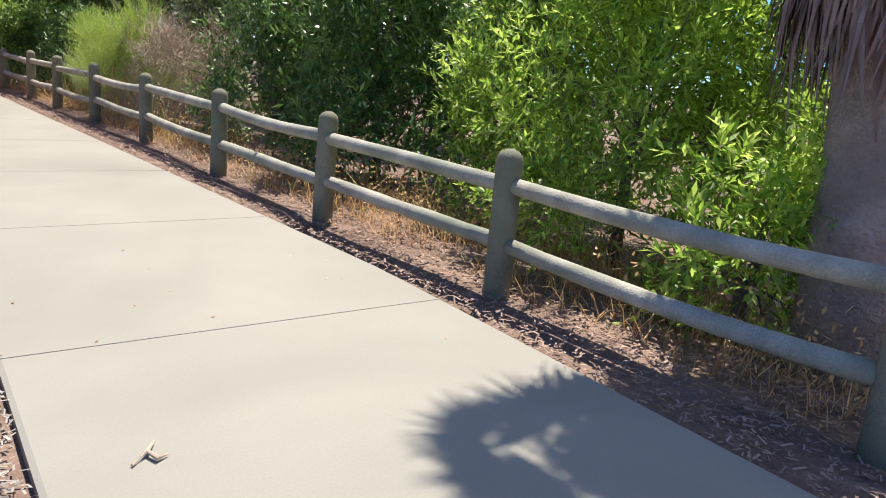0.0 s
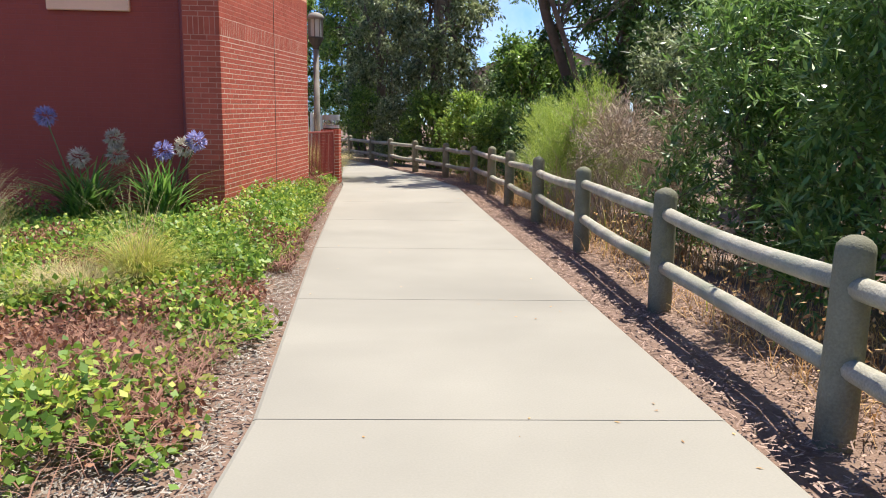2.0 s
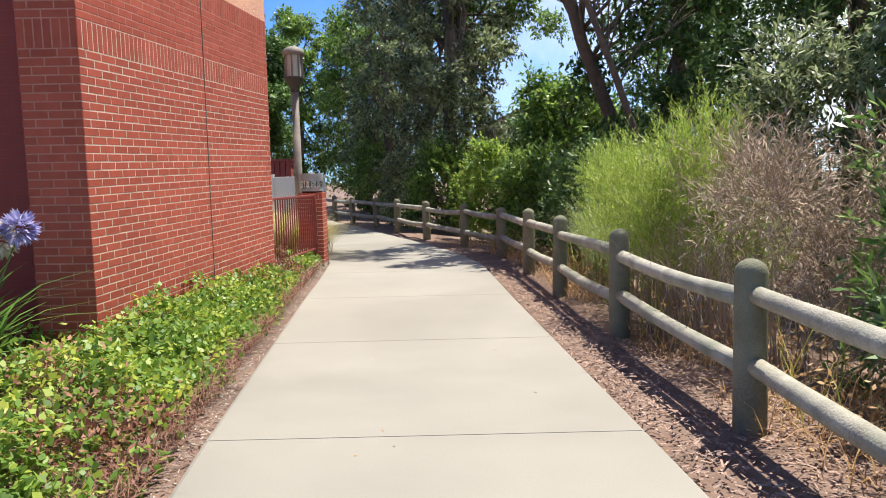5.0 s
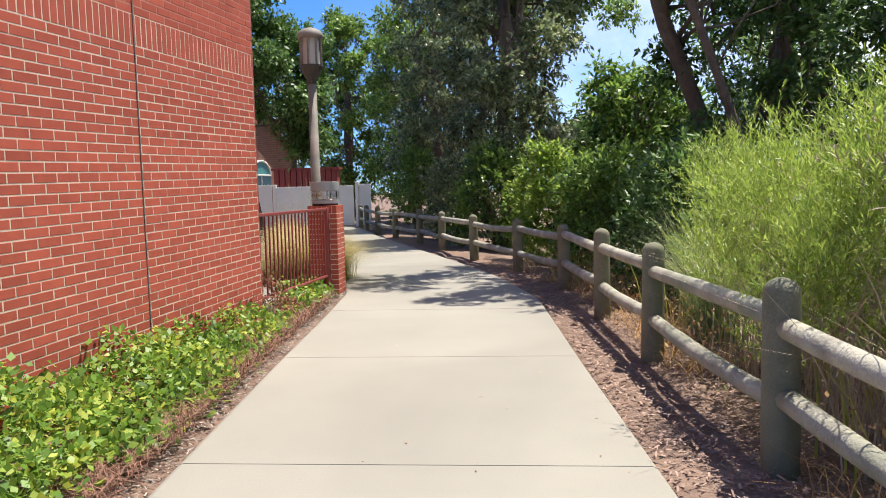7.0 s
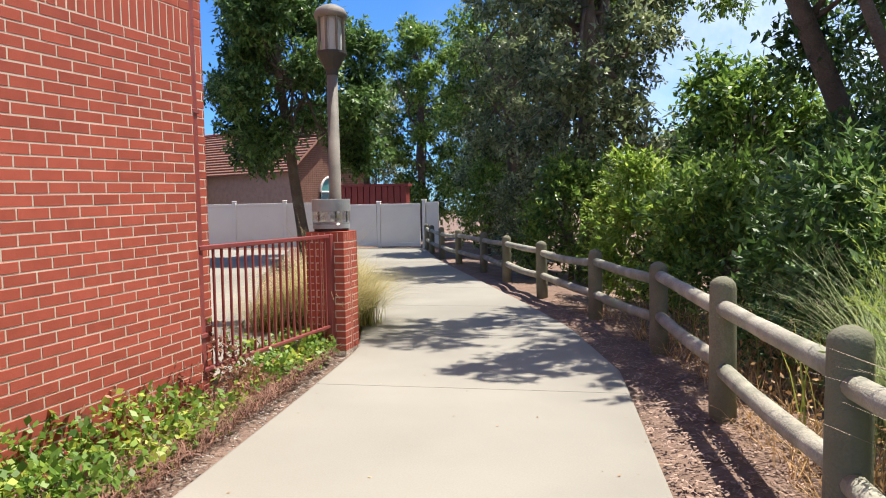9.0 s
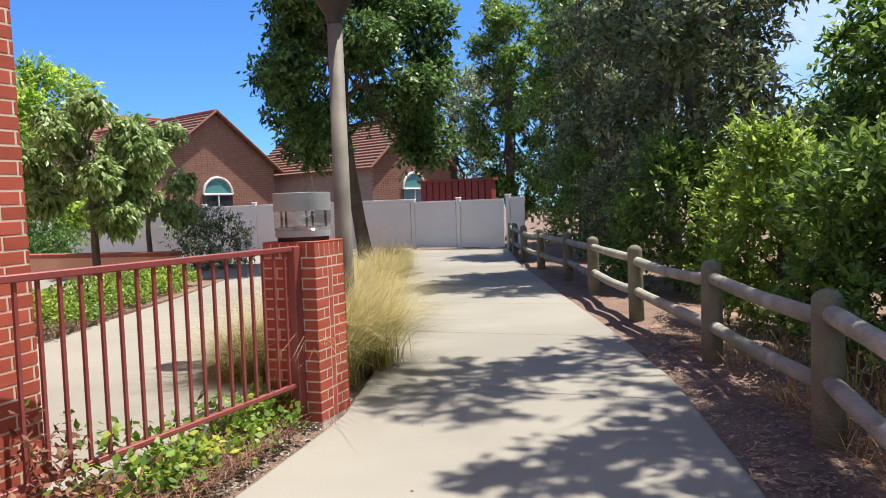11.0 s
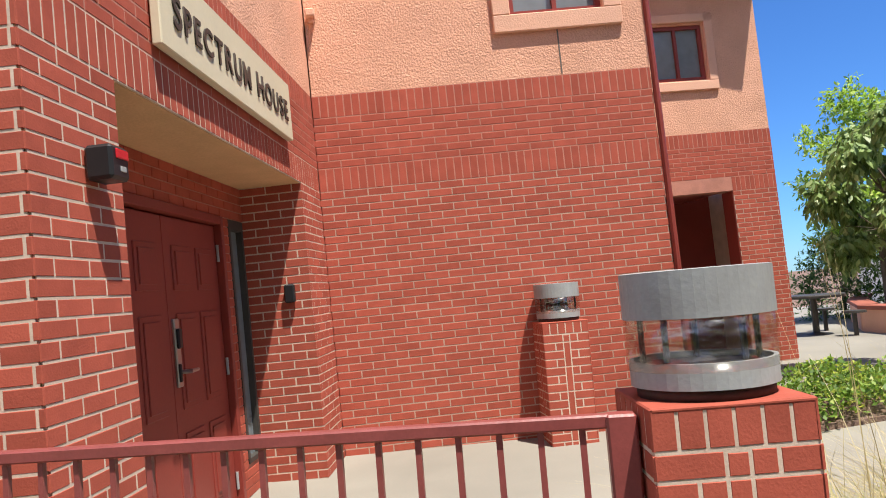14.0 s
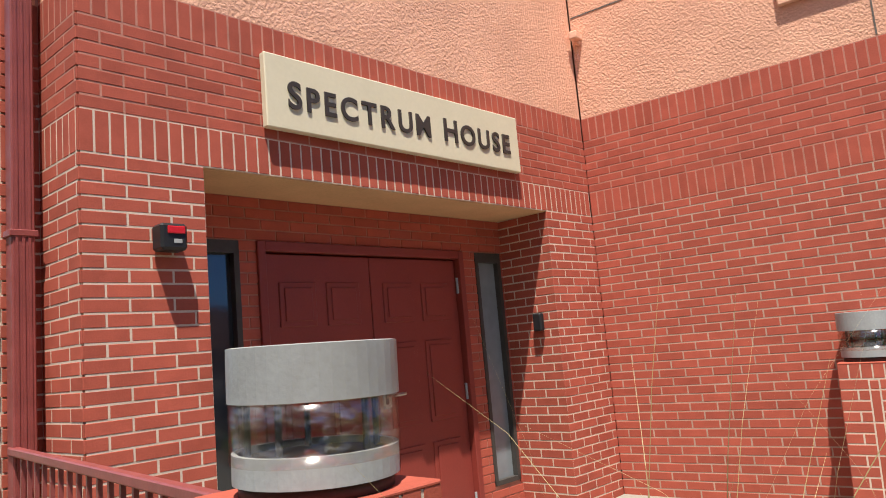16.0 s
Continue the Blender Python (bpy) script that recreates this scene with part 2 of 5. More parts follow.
class Build:
    """Collects vertices and faces, with a material number for each face."""

    def __init__(self):
        self.v, self.f, self.m = [], [], []

    def add(self, verts, faces, mat=0):
        o = len(self.v)
        self.v += [tuple(p) for p in verts]
        self.f += [tuple(i + o for i in q) for q in faces]
        self.m += [mat] * len(faces)
        return self

    def box(self, lo, hi, mat=0, turn=None, bevel=0.0):
        (a, b, c), (d, e, f) = lo, hi
        if bevel:
            h = min(bevel, (d - a) / 3, (e - b) / 3, (f - c) / 3)
            bm = bmesh.new()
            bmesh.ops.create_cube(bm, size=1, matrix=Matrix.Translation(((a + d) / 2, (b + e) / 2, (c + f) / 2)) @ Matrix.Diagonal((d - a, e - b, f - c, 1)))
            bmesh.ops.bevel(bm, geom=bm.edges[:], offset=h, segments=1, affect="EDGES")
            bm.verts.index_update()
            vs, fs = [p.co.copy() for p in bm.verts], [[p.index for p in q.verts] for q in bm.faces]
            bm.free()
        else:
            vs = [Vector(p) for p in ((a, b, c), (d, b, c), (d, e, c), (a, e, c), (a, b, f), (d, b, f), (d, e, f), (a, e, f))]
            fs = [(0, 3, 2, 1), (4, 5, 6, 7), (0, 1, 5, 4), (1, 2, 6, 5), (2, 3, 7, 6), (3, 0, 4, 7)]
        return self.add([turn @ p for p in vs] if turn else vs, fs, mat)

    def tube(self, pts, radii, sides=8, mat=0, caps=True):
        pts = [Vector(p) for p in pts]
        vs, fs = [], []
        ref = Vector((0.31, 0.95, 0.05)).normalized()
        for i, p in enumerate(pts):
            d = (pts[min(i + 1, len(pts) - 1)] - pts[max(i - 1, 0)]).normalized()
            r = ref if abs(d.dot(ref)) < 0.9 else Vector((0.9, -0.1, 0.4)).normalized()
            s = d.cross(r).normalized()
            u = s.cross(d)
            for j in range(sides):
                a = 2 * math.pi * j / sides
                vs.append(p + radii[i] * (math.cos(a) * s + math.sin(a) * u))
        for i in range(len(pts) - 1):
            for j in range(sides):
                q = (j + 1) % sides
                fs.append((i * sides + j, i * sides + q, (i + 1) * sides + q, (i + 1) * sides + j))
        if caps:
            fs.append(tuple(reversed(range(sides))))
            fs.append(tuple((len(pts) - 1) * sides + j for j in range(sides)))
        return self.add(vs, fs, mat)

    def lathe(self, x, y, profile, sides=32, mat=0):
        """profile: (radius, z) from below upwards, closed above and below."""
        return self.tube([(x, y, z) for _, z in profile], [r for r, _ in profile], sides, mat) if all(profile[i][1] < profile[i + 1][1] for i in range(len(profile) - 1)) else self

    def mesh(self, name, mats, smooth=False):
        me = bpy.data.meshes.new(name)
        me.from_pydata(self.v, [], self.f)
        for q in mats:
            me.materials.append(q)
        me.polygons.foreach_set("material_index", self.m)
        if smooth:
            me.polygons.foreach_set("use_smooth", [True] * len(self.f))
        me.update()
        return me


def part(name, b, mats, parent=None, label="", smooth=False):
    """Links what was built as one mesh object, under a thing or a part."""
    me = b.mesh(name, mats if isinstance(mats, list) else [mats], smooth) if isinstance(b, Build) else b
    ob = new(name, me)
    if parent:
        ob.parent = parent
    if label:
        ob["label"] = label
    return ob


def thing(name, label, category, group="", kind="", at=(0, 0, 0)):
    ob = new(name)
    ob.empty_display_size = 0.1
    ob.location = at
    return tagged(ob, label, category, group, kind)


def quads(name, verts, mats, island_size=4):
    """A mesh of many loose quads from an array of shape (n, 4, 3)."""
    v = np.asarray(verts, dtype=np.float32)
    n = v.shape[0]
    me = bpy.data.meshes.new(name)
    me.vertices.add(n * 4)
    me.vertices.foreach_set("co", v.reshape(-1))
    me.loops.add(n * 4)
    me.loops.foreach_set("vertex_index", np.arange(n * 4, dtype=np.int32))
    me.polygons.add(n)
    me.polygons.foreach_set("loop_start", np.arange(n, dtype=np.int32) * 4)
    me.materials.append(mats)
    me.update(calc_edges=True)
    return me


def unit(a):
    return a / (np.linalg.norm(a, axis=-1, keepdims=True) + 1e-9)


def leaf_quads(at, length, width, way=None, spread=1.0, droop=0.0):
    """One folded leaf at every point: base, side, tip, side."""
    n = len(at)
    d = rng.normal(size=(n, 3))
    if way is not None:
        d = unit(d) * spread + way
    d[:, 2] -= droop
    d = unit(d)
    s = unit(np.cross(d, np.array([[0.0, 0.0, 1.0]]) + 0.42 * rng.normal(size=(n, 3))))
    up = np.cross(s, d)
    ln = (length * rng.uniform(0.6, 1.25, (n, 1))).astype(float)
    wd = width * rng.uniform(0.7, 1.2, (n, 1)) * 0.5
    fold = wd * 0.35
    mid = at + d * ln * 0.48 - up * fold
    return np.stack([at, mid + s * wd, at + d * ln - up * ln * 0.12, mid - s * wd], axis=1)


def blade_quads(base, height, width, lean, steps=3):
    """Grass blades: thin arcs of a few quads each."""
    n = len(base)
    a = rng.uniform(0, 2 * np.pi, n)
    out = np.stack([np.cos(a), np.sin(a), np.zeros(n)], 1)
    side = np.stack([-np.sin(a), np.cos(a), np.zeros(n)], 1)
    h = height * rng.uniform(0.5, 1.15, (n, 1))
    le = lean * rng.uniform(0.2, 1.2, (n, 1))
    rows = []
    for i in range(steps + 1):
        f = i / steps
        p = base + out * le * h * f ** 1.9 + np.array([0, 0, 1.0]) * h * (f - 0.35 * np.minimum(le, 1.3) * f ** 3)
        w = width * (1 - f) ** 0.7 * 0.5 + width * 0.06
        rows.append((p - side * w, p + side * w))
    return np.concatenate([np.stack([rows[i][0], rows[i][1], rows[i + 1][1], rows[i + 1][0]], 1) for i in range(steps)])


def clump_points(centres, radii, n, flat=1.0, shell=0.55):
    """n points spread over ellipsoid clumps, denser towards their outsides."""
    centres, radii = np.asarray(centres, float), np.asarray(radii, float)
    w = radii ** 2
    pick = rng.choice(len(centres), n, p=w / w.sum())
    d = unit(rng.normal(size=(n, 3)))
    r = radii[pick][:, None] * (shell + (1 - shell) * rng.uniform(0, 1, (n, 1)) ** 0.6) * rng.uniform(0.75, 1.08, (n, 1))
    d[:, 2] *= flat
    return centres[pick] + d * r, d


def shoots(centres, radii, n, per, length, flat=1.0, shell=0.2, rise=0.5):
    """n leaves set along twigs that grow outwards and up from clumps: their places and the twigs' ways."""
    base, d = clump_points(centres, radii, max(1, n // per), flat, shell)
    way = unit(d + np.array([[0, 0, rise]]) + 0.45 * rng.normal(size=d.shape))
    ln = length * rng.uniform(0.5, 1.3, (len(base), 1, 1))
    k = np.linspace(0, 1, per)[None, :, None]
    at = base[:, None, :] + way[:, None, :] * ln * k
    at[:, :, 2] -= 0.18 * ln[:, :, 0] * k[:, :, 0] ** 2
    return at.reshape(-1, 3), np.repeat(way, per, axis=0)


# ---- ground and path ----
LEFT_Y, LEFT_X = (-8, 2, 5.7, 10.4, 15.1, 17, 19, 20.3, 24.8, 37.6), (0.32, 0.25, 0.2, -0.32, -0.77, -0.93, -1.13, -1.52, -3.35, -8.5)
RIGHT_Y, RIGHT_X = (-8, 4.1, 10.3, 14.8, 18.3, 20.5, 22.6, 31.2, 37.6), (2.62, 2.55, 2.06, 1.68, 1.42, 0.9, 0.17, -3.05, -5.1)


def left_edge(y):
    return np.interp(y, LEFT_Y, LEFT_X)


def right_edge(y):
    return np.interp(y, RIGHT_Y, RIGHT_X)


def build_ground():
    b = Build()
    xs = [-400, -120, -40] + list(np.linspace(-20, 14, 69)) + [40, 120, 400]
    ys = [-400, -120, -40] + list(np.linspace(-10, 42, 105)) + [80, 160, 400]
    vs, fs = [], []
    for y in ys:
        for x in xs:
            z = -0.03 + 0.025 * (noise.noise((x * 0.9, y * 0.9, 0)) if abs(x) < 30 else 0)
            if x > right_edge(min(max(y, -8), 37)) + 0.9:
                z -= min(0.5, 0.12 * (x - right_edge(min(max(y, -8), 37)) - 0.9))
            vs.append((x, y, z - 0.05 if left_edge(y) - 0.1 < x < right_edge(y) + 0.1 else z))
    w = len(xs)
    for j in range(len(ys) - 1):
        for i in range(w - 1):
            fs.append((j * w + i, j * w + i + 1, (j + 1) * w + i + 1, (j + 1) * w + i))
    b.add(vs, fs)
    tagged(part("ground", b, M_SOIL, smooth=True), "dry brown soil beds beside the concrete path", "ground", kind="structure")


def build_path():
    path = thing("path", "pale concrete footpath in large jointed slabs", "path", kind="structure")
    stops = [-8.42 + 2.36 * i for i in range(19)] + [37.4]
    for a, c in zip(stops, stops[1:]):
        b = Build()
        n = 6
        top, low = [], []
        for i in range(n + 1):
            y = a + 0.004 + (c - a - 0.008) * i / n
            slant = 0.02
            for x in (left_edge(y) , left_edge(y) + 0.02, right_edge(y) - 0.02, right_edge(y)):
                top.append((x, y + slant * (x - 1), 0.0 if abs(x - left_edge(y)) > 0.01 and abs(x - right_edge(y)) > 0.01 else -0.008))
        vs = top + [(x, y, -0.1) for x, y, z in top]
        m = len(top)
        fs = []
        for i in range(n):
            for j in range(3):
                q = i * 4 + j
                fs.append((q, q + 1, q + 5, q + 4))
            fs.append((i * 4, i * 4 + 4, i * 4 + 4 + m, i * 4 + m))
            fs.append((i * 4 + 3 + m, i * 4 + 7 + m, i * 4 + 7, i * 4 + 3))
        for j in range(3):
            fs.append((j + m, j + 1 + m, j + 1, j))
            q = n * 4 + j
            fs.append((q, q + 1, q + 1 + m, q + m))
        b.add(vs, fs)
        part("slab", b, M_CONCRETE, path)
    under = Build()
    ys = np.linspace(-8.3, 37.3, 60)
    vs = [(x, y, -0.05) for y in ys for x in (left_edge(y) + 0.01, right_edge(y) - 0.01)]
    under.add(vs, [(2 * i, 2 * i + 1, 2 * i + 3, 2 * i + 2) for i in range(59)])
    part("joint_filler", under, M_JOINT, path)


build_ground()
build_path()


def slab_of(name, outline, z0, z1, mat, label, category, kind="structure"):
    b = Build()
    n = len(outline)
    b.add([(x, y, z0) for x, y in outline] + [(x, y, z1) for x, y in outline],
          [tuple(range(n, 2 * n))] + [(i, (i + 1) % n, n + (i + 1) % n, n + i) for i in range(n)])
    return tagged(part(name, b, mat), label, category, kind=kind)


def court_z(x):
    """The courtyard floor rises gently away from the path."""
    return 0.05 + 0.035 * min(4.42, max(0.0, -1.78 - x))


COURT = [(-1.78, 17.2), (-1.8, 19.45), (-2.75, 19.55), (-3.3, 21.0), (-5.0, 24.6), (-8.2, 33), (-24, 33), (-24, 15), (-5.2, 15), (-5.2, 16.4), (-1.78, 16.4)]
bm = bmesh.new()
bm.faces.new([bm.verts.new((x, y, 0)) for x, y in COURT])
for cut in (-6.2, -4.0):
    bmesh.ops.bisect_plane(bm, geom=bm.verts[:] + bm.edges[:] + bm.faces[:], plane_co=(cut, 0, 0), plane_no=(1, 0, 0))
skirt = bmesh.ops.extrude_face_region(bm, geom=bm.faces[:])["geom"]
for v in bm.verts:
    v.co.z = -0.1
for v in skirt:
    if isinstance(v, bmesh.types.BMVert):
        v.co.z = court_z(v.co.x)
bmesh.ops.recalc_face_normals(bm, faces=bm.faces[:])
bm.verts.index_update()
b = Build().add([v.co.copy() for v in bm.verts], [[v.index for v in f.verts] for f in bm.faces])
bm.free()
tagged(part("courtyard_floor", b, M_CONCRETE), "pale concrete courtyard floor behind the red gate", "floor", kind="structure")


# ---- brick walls ----
BRICK_LONG, BRICK_HIGH, GAP, PROUD = 0.2105, 0.0665, 0.0095, 0.0016


def brick_faces(u0, u1, z0, z1, w=PROUD, c=0.002):
    """A brick's front: u along the wall, z up, w outwards; its edges are chamfered."""
    vs = [(u0, -0.004, z0), (u1, -0.004, z0), (u1, -0.004, z1), (u0, -0.004, z1),
          (u0, w - c, z0), (u1, w - c, z0), (u1, w - c, z1), (u0, w - c, z1),
          (u0 + c, w, z0 + c), (u1 - c, w, z0 + c), (u1 - c, w, z1 - c), (u0 + c, w, z1 - c)]
    fs = [(8, 9, 10, 11)]
    for i in range(4):
        j = (i + 1) % 4
        fs += [(i, j, j + 4, i + 4), (i + 4, j + 4, j + 8, i + 8)]
    return vs, fs


def wall_frame(p0, p1):
    """Local u, w, z to the world; w points to the right of the way from p0 to p1."""
    d = Vector((p1[0] - p0[0], p1[1] - p0[1], 0))
    u = d.normalized()
    w = Vector((u.y, -u.x, 0))
    m = Matrix(((u.x, w.x, 0, p0[0]), (u.y, w.y, 0, p0[1]), (0, 0, 1, 0), (0, 0, 0, 1)))
    return m, d.length


def brick_skin(parent, p0, p1, rows, holes=(), near=None, joined_label="", cap=290, brick=M_BRICK):
    """Lays bricks on the wall from p0 to p1. rows: (z0, z1, 'run' or 'soldier'). near: (u0, u1, z0, z1) where every brick is a piece of its own."""
    m, length = wall_frame(p0, p1)
    rest = Build()
    shared = {}
    count = 0
    local = random.Random(int(abs(p0[0] * 13 + p0[1] * 7) * 10))
    for z0, z1, kind in rows:
        n = max(1, round((z1 - z0) / BRICK_HIGH)) if kind == "run" else 1
        h = (z1 - z0) / n
        step = BRICK_LONG if kind == "run" else BRICK_HIGH * 1.06
        for k in range(n):
            a, c = z0 + k * h + GAP / 2, z0 + (k + 1) * h - GAP / 2
            shift = (-0.5 if k % 2 else 0) * step if kind == "run" else 0
            for i in range(int(length / step) + 3):
                u0, u1 = shift + i * step + GAP / 2, shift + (i + 1) * step - GAP / 2
                u0, u1 = max(u0, 0.0), min(u1, length)
                if u1 - u0 < 0.015:
                    continue
                spans = [(u0, u1)]
                for h0, h1, g0, g1 in holes:
                    if a < g1 - 0.01 and c > g0 + 0.01:
                        cut = []
                        for s0, s1 in spans:
                            if s1 <= h0 or s0 >= h1:
                                cut.append((s0, s1))
                            else:
                                if s0 < h0 - 0.015:
                                    cut.append((s0, h0))
                                if s1 > h1 + 0.015:
                                    cut.append((h1, s1))
                        spans = cut
                for s0, s1 in spans:
                    whole = abs((s1 - s0) - (step - GAP)) < 1e-4
                    lift = local.uniform(-0.0008, 0.0008)
                    if near and whole and count < cap and near[0] <= s0 and s1 <= near[1] and near[2] <= a and c <= near[3]:
                        key = (kind, round(h, 4))
                        if key not in shared:
                            shared[key] = Build().add(*brick_faces(0, step - GAP, 0, h - GAP)).mesh("brick", [brick])
                        ob = new("brick", shared[key])
                        ob.parent = parent
                        ob.matrix_local = m @ Matrix.Translation((s0, lift, a))
                        count += 1
                    else:
                        vs, fs = brick_faces(s0, s1, a, c, PROUD + lift)
                        rest.add([m @ Vector(v) for v in vs], fs)
    ob = part("brickwork", rest, brick, parent, joined_label)
    ob["kind"] = "stuff"
    return ob


def wall_body(name, p0, p1, thick, layers, label, holes=()):
    """A wall's body behind its face. layers: (z0, z1, material number); holes: (u0, u1, z0, z1)."""
    m, length = wall_frame(p0, p1)
    b = Build()
    for z0, z1, mat in layers:
        cuts = sorted({z0, z1, *[g for h in holes for g in h[2:] if z0 < g < z1]})
        for a, c in zip(cuts, cuts[1:]):
            us = [(0.0, length)]
            for h0, h1, g0, g1 in holes:
                if g0 < c - 1e-4 and g1 > a + 1e-4:
                    us = [q for s0, s1 in us for q in ((s0, min(s1, h0)), (max(s0, h1), s1)) if q[1] - q[0] > 1e-4]
            for s0, s1 in us:
                b.box((max(s0, 0.009), -thick, a), (min(s1, length - 0.009), 0, c), mat, m)
    return tagged(part(name, b, [M_MORTAR, M_MORTAR_RED, M_STUCCO, M_REDPAINT, M_MORTAR_PINK]), label, "wall", kind="structure")


# z follows the path, which climbs a little; the house stands level on this slope
ALREADY = set(bpy.data.objects)
UPRIGHT = Vector((0.0107, -0.0225, 1.0)).normalized()
LEVEL = Matrix.Translation((-1.65, 17.14, 0)) @ Vector((0, 0, 1)).rotation_difference(UPRIGHT).to_matrix().to_4x4() @ Matrix.Translation((1.65, -17.14, 0))


def level_house():
    """Sets all that was built since the last call level with the house."""
    for ob in set(bpy.data.objects) - ALREADY:
        if ob.parent is None:
            ob.matrix_world = LEVEL @ ob.matrix_basis
    ALREADY.update(bpy.data.objects)


Z_BAND, Z_BAND_TOP, Z_TOPBAND, Z_BRICKTOP, Z_EAVE = 2.43, 2.635, 3.085, 3.285, 6.6
ROWS_ALL = [(0.0, Z_BAND, "run"), (Z_BAND, Z_BAND_TOP, "soldier"), (Z_BAND_TOP, Z_TOPBAND, "run"), (Z_TOPBAND, Z_BRICKTOP, "soldier")]
LAYERS_COURT = [(-0.3, Z_BAND, 4), (Z_BAND, Z_BRICKTOP, 1), (Z_BRICKTOP, Z_EAVE, 2)]
ROWS_EAST = [(0.0, 2.55, "run"), (2.55, 2.78, "soldier"), (2.78, 3.3, "run"), (3.3, 3.52, "soldier")]
LAYERS_EAST = [(-0.3, 2.78, 0), (2.78, 3.52, 1), (3.52, Z_EAVE, 2)]
LAYERS = [(-0.3, Z_BAND_TOP, 0), (Z_BAND_TOP, Z_BRICKTOP, 1), (Z_BRICKTOP, Z_EAVE, 2)]

C_FRONT, C_END, C_INNER, C_FAR = (-1.86, 12.4), (-1.68, 17.165), (-5.846, 17.3), (-6.085, 20.35)

C_SIDE, C_STEP = (-1.5, 16.715), (-1.68, 16.72)
side_wall = wall_body("wall_east", C_FRONT, C_SIDE, 0.3, LAYERS_EAST, "red brick side wall with salmon stucco above")
brick_skin(side_wall, C_FRONT, C_SIDE, ROWS_EAST, near=(1.0, 4.3, 0.5, 1.9))
return_wall = wall_body("wall_return", (C_SIDE[0] - 0.04, C_STEP[1]), C_STEP, 0.2, LAYERS, "narrow red brick return beside the downpipe")
brick_skin(return_wall, (C_SIDE[0] - 0.008, C_STEP[1]), C_STEP, ROWS_ALL, near=(0, 0.2, 0.5, 3.0))
jamb_wall = wall_body("wall_step", C_STEP, C_END, 0.25, LAYERS, "narrow red brick step beside the entrance")
brick_skin(jamb_wall, C_STEP, C_END, ROWS_ALL, near=(0, 0.5, 0.5, 3.0))

DOOR_U = (0.598, 3.51)
sign_wall = wall_body("wall_entrance", C_END, C_INNER, 0.3, LAYERS, "red brick entrance wall with a recessed doorway", [(*DOOR_U, -0.2, 2.43)])
brick_skin(sign_wall, C_END, C_INNER, ROWS_ALL, [(*DOOR_U, -0.2, 2.44)], near=(0.0, 4.0, 0.9, 2.44))

wall_a = wall_body("wall_courtyard", C_INNER, C_FAR, 0.3, LAYERS_COURT, "sunlit red brick courtyard wall under salmon stucco", [(1.84, 2.69, 3.86, 4.87)])
brick_skin(wall_a, C_INNER, C_FAR, ROWS_ALL, near=(0.2, 2.9, 0.9, 2.0))

FRONT_A, FRONT_B = (-9.5, 12.75), (-2.34, 12.75)
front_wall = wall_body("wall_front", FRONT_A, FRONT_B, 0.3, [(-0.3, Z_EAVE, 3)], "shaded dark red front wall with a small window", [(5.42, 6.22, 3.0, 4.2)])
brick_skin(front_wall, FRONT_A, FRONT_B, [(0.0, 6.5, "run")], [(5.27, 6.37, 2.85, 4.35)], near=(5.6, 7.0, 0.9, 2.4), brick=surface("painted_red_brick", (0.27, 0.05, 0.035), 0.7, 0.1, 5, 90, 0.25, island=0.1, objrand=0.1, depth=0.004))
pier_wall = wall_body("wall_corner", (-2.34, 12.4), C_FRONT, 0.36, [(-0.3, 3.52, 1), (3.52, Z_EAVE, 2)], "shaded brick corner pier of the building")
brick_skin(pier_wall, (-2.34, 12.4), C_FRONT, ROWS_EAST, near=(0, 0.5, 0.9, 2.4))

# set-back wing beyond the courtyard wall
C_B0, C_B1 = (-9.5, 19.8), (-10.0, 23.05)
wing = wall_body("wall_wing", C_B0, C_B1, 0.3, LAYERS_COURT, "set-back brick wing with a passage and an upper window", [(1.65, 2.45, 4.05, 4.85), (1.5, 2.62, -0.1, 2.44)])
brick_skin(wing, C_B0, C_B1, ROWS_ALL, [(1.5, 2.62, -0.2, 2.45)], near=(0.3, 3.2, 1.2, 2.4))
wing_end = wall_body("wall_wing_end", C_B1, (-13.7, 22.5), 0.3, LAYERS, "shaded end wall of the brick wing")
wing_link = wall_body("wall_link", C_FAR, (-9.5, 20.0), 0.3, LAYERS, "return wall behind the courtyard corner")
# closing walls added behind the opening, dark red to read as shade
passage = Build()
mp = wall_frame(C_B0, C_B1)[0]
passage.box((1.0, -1.6, 0.0), (3.2, -1.45, 2.6), 0, mp)
passage.box((1.35, -1.45, 0.0), (1.5, -0.3, 2.6), 0, mp)
# thin lining on both jambs: the colour stands in for shadowed brick
passage.box((1.5, -0.3, 0.0), (1.512, -0.01, 2.43), 0, mp)
passage.box((2.608, -0.3, 0.0), (2.62, -0.01, 2.43), 0, mp)
passage.box((1.5, -1.45, 2.45), (2.62, -0.3, 2.6), 0, mp)
tagged(part("wall_passage", passage, M_REDPAINT), "added walls inside the wing passage, dark red in place of shade", "wall", kind="structure")
slab_of("roof_main", [(-1.9, 12.0), (-1.2, 17.5), (-5.3, 17.6), (-5.6, 20.7), (-9.3, 20.2), (-10, 12.0)], Z_EAVE, Z_EAVE + 0.3, M_TILE_RED, "red tiled roof over the brick house", "roof")
slab_of("roof_wing", [(-9.2, 19.6), (-9.45, 23.2), (-14, 22.7), (-14, 19.6)], 5.55, 5.8, M_TILE_RED, "red tiled roof edge of the wing", "roof")
back_fill = wall_body("wall_back", (-9.5, 20.0), (-9.5, 12.75), 0.3, [(-0.1, Z_EAVE, 2)], "plain back wall that closes the house")


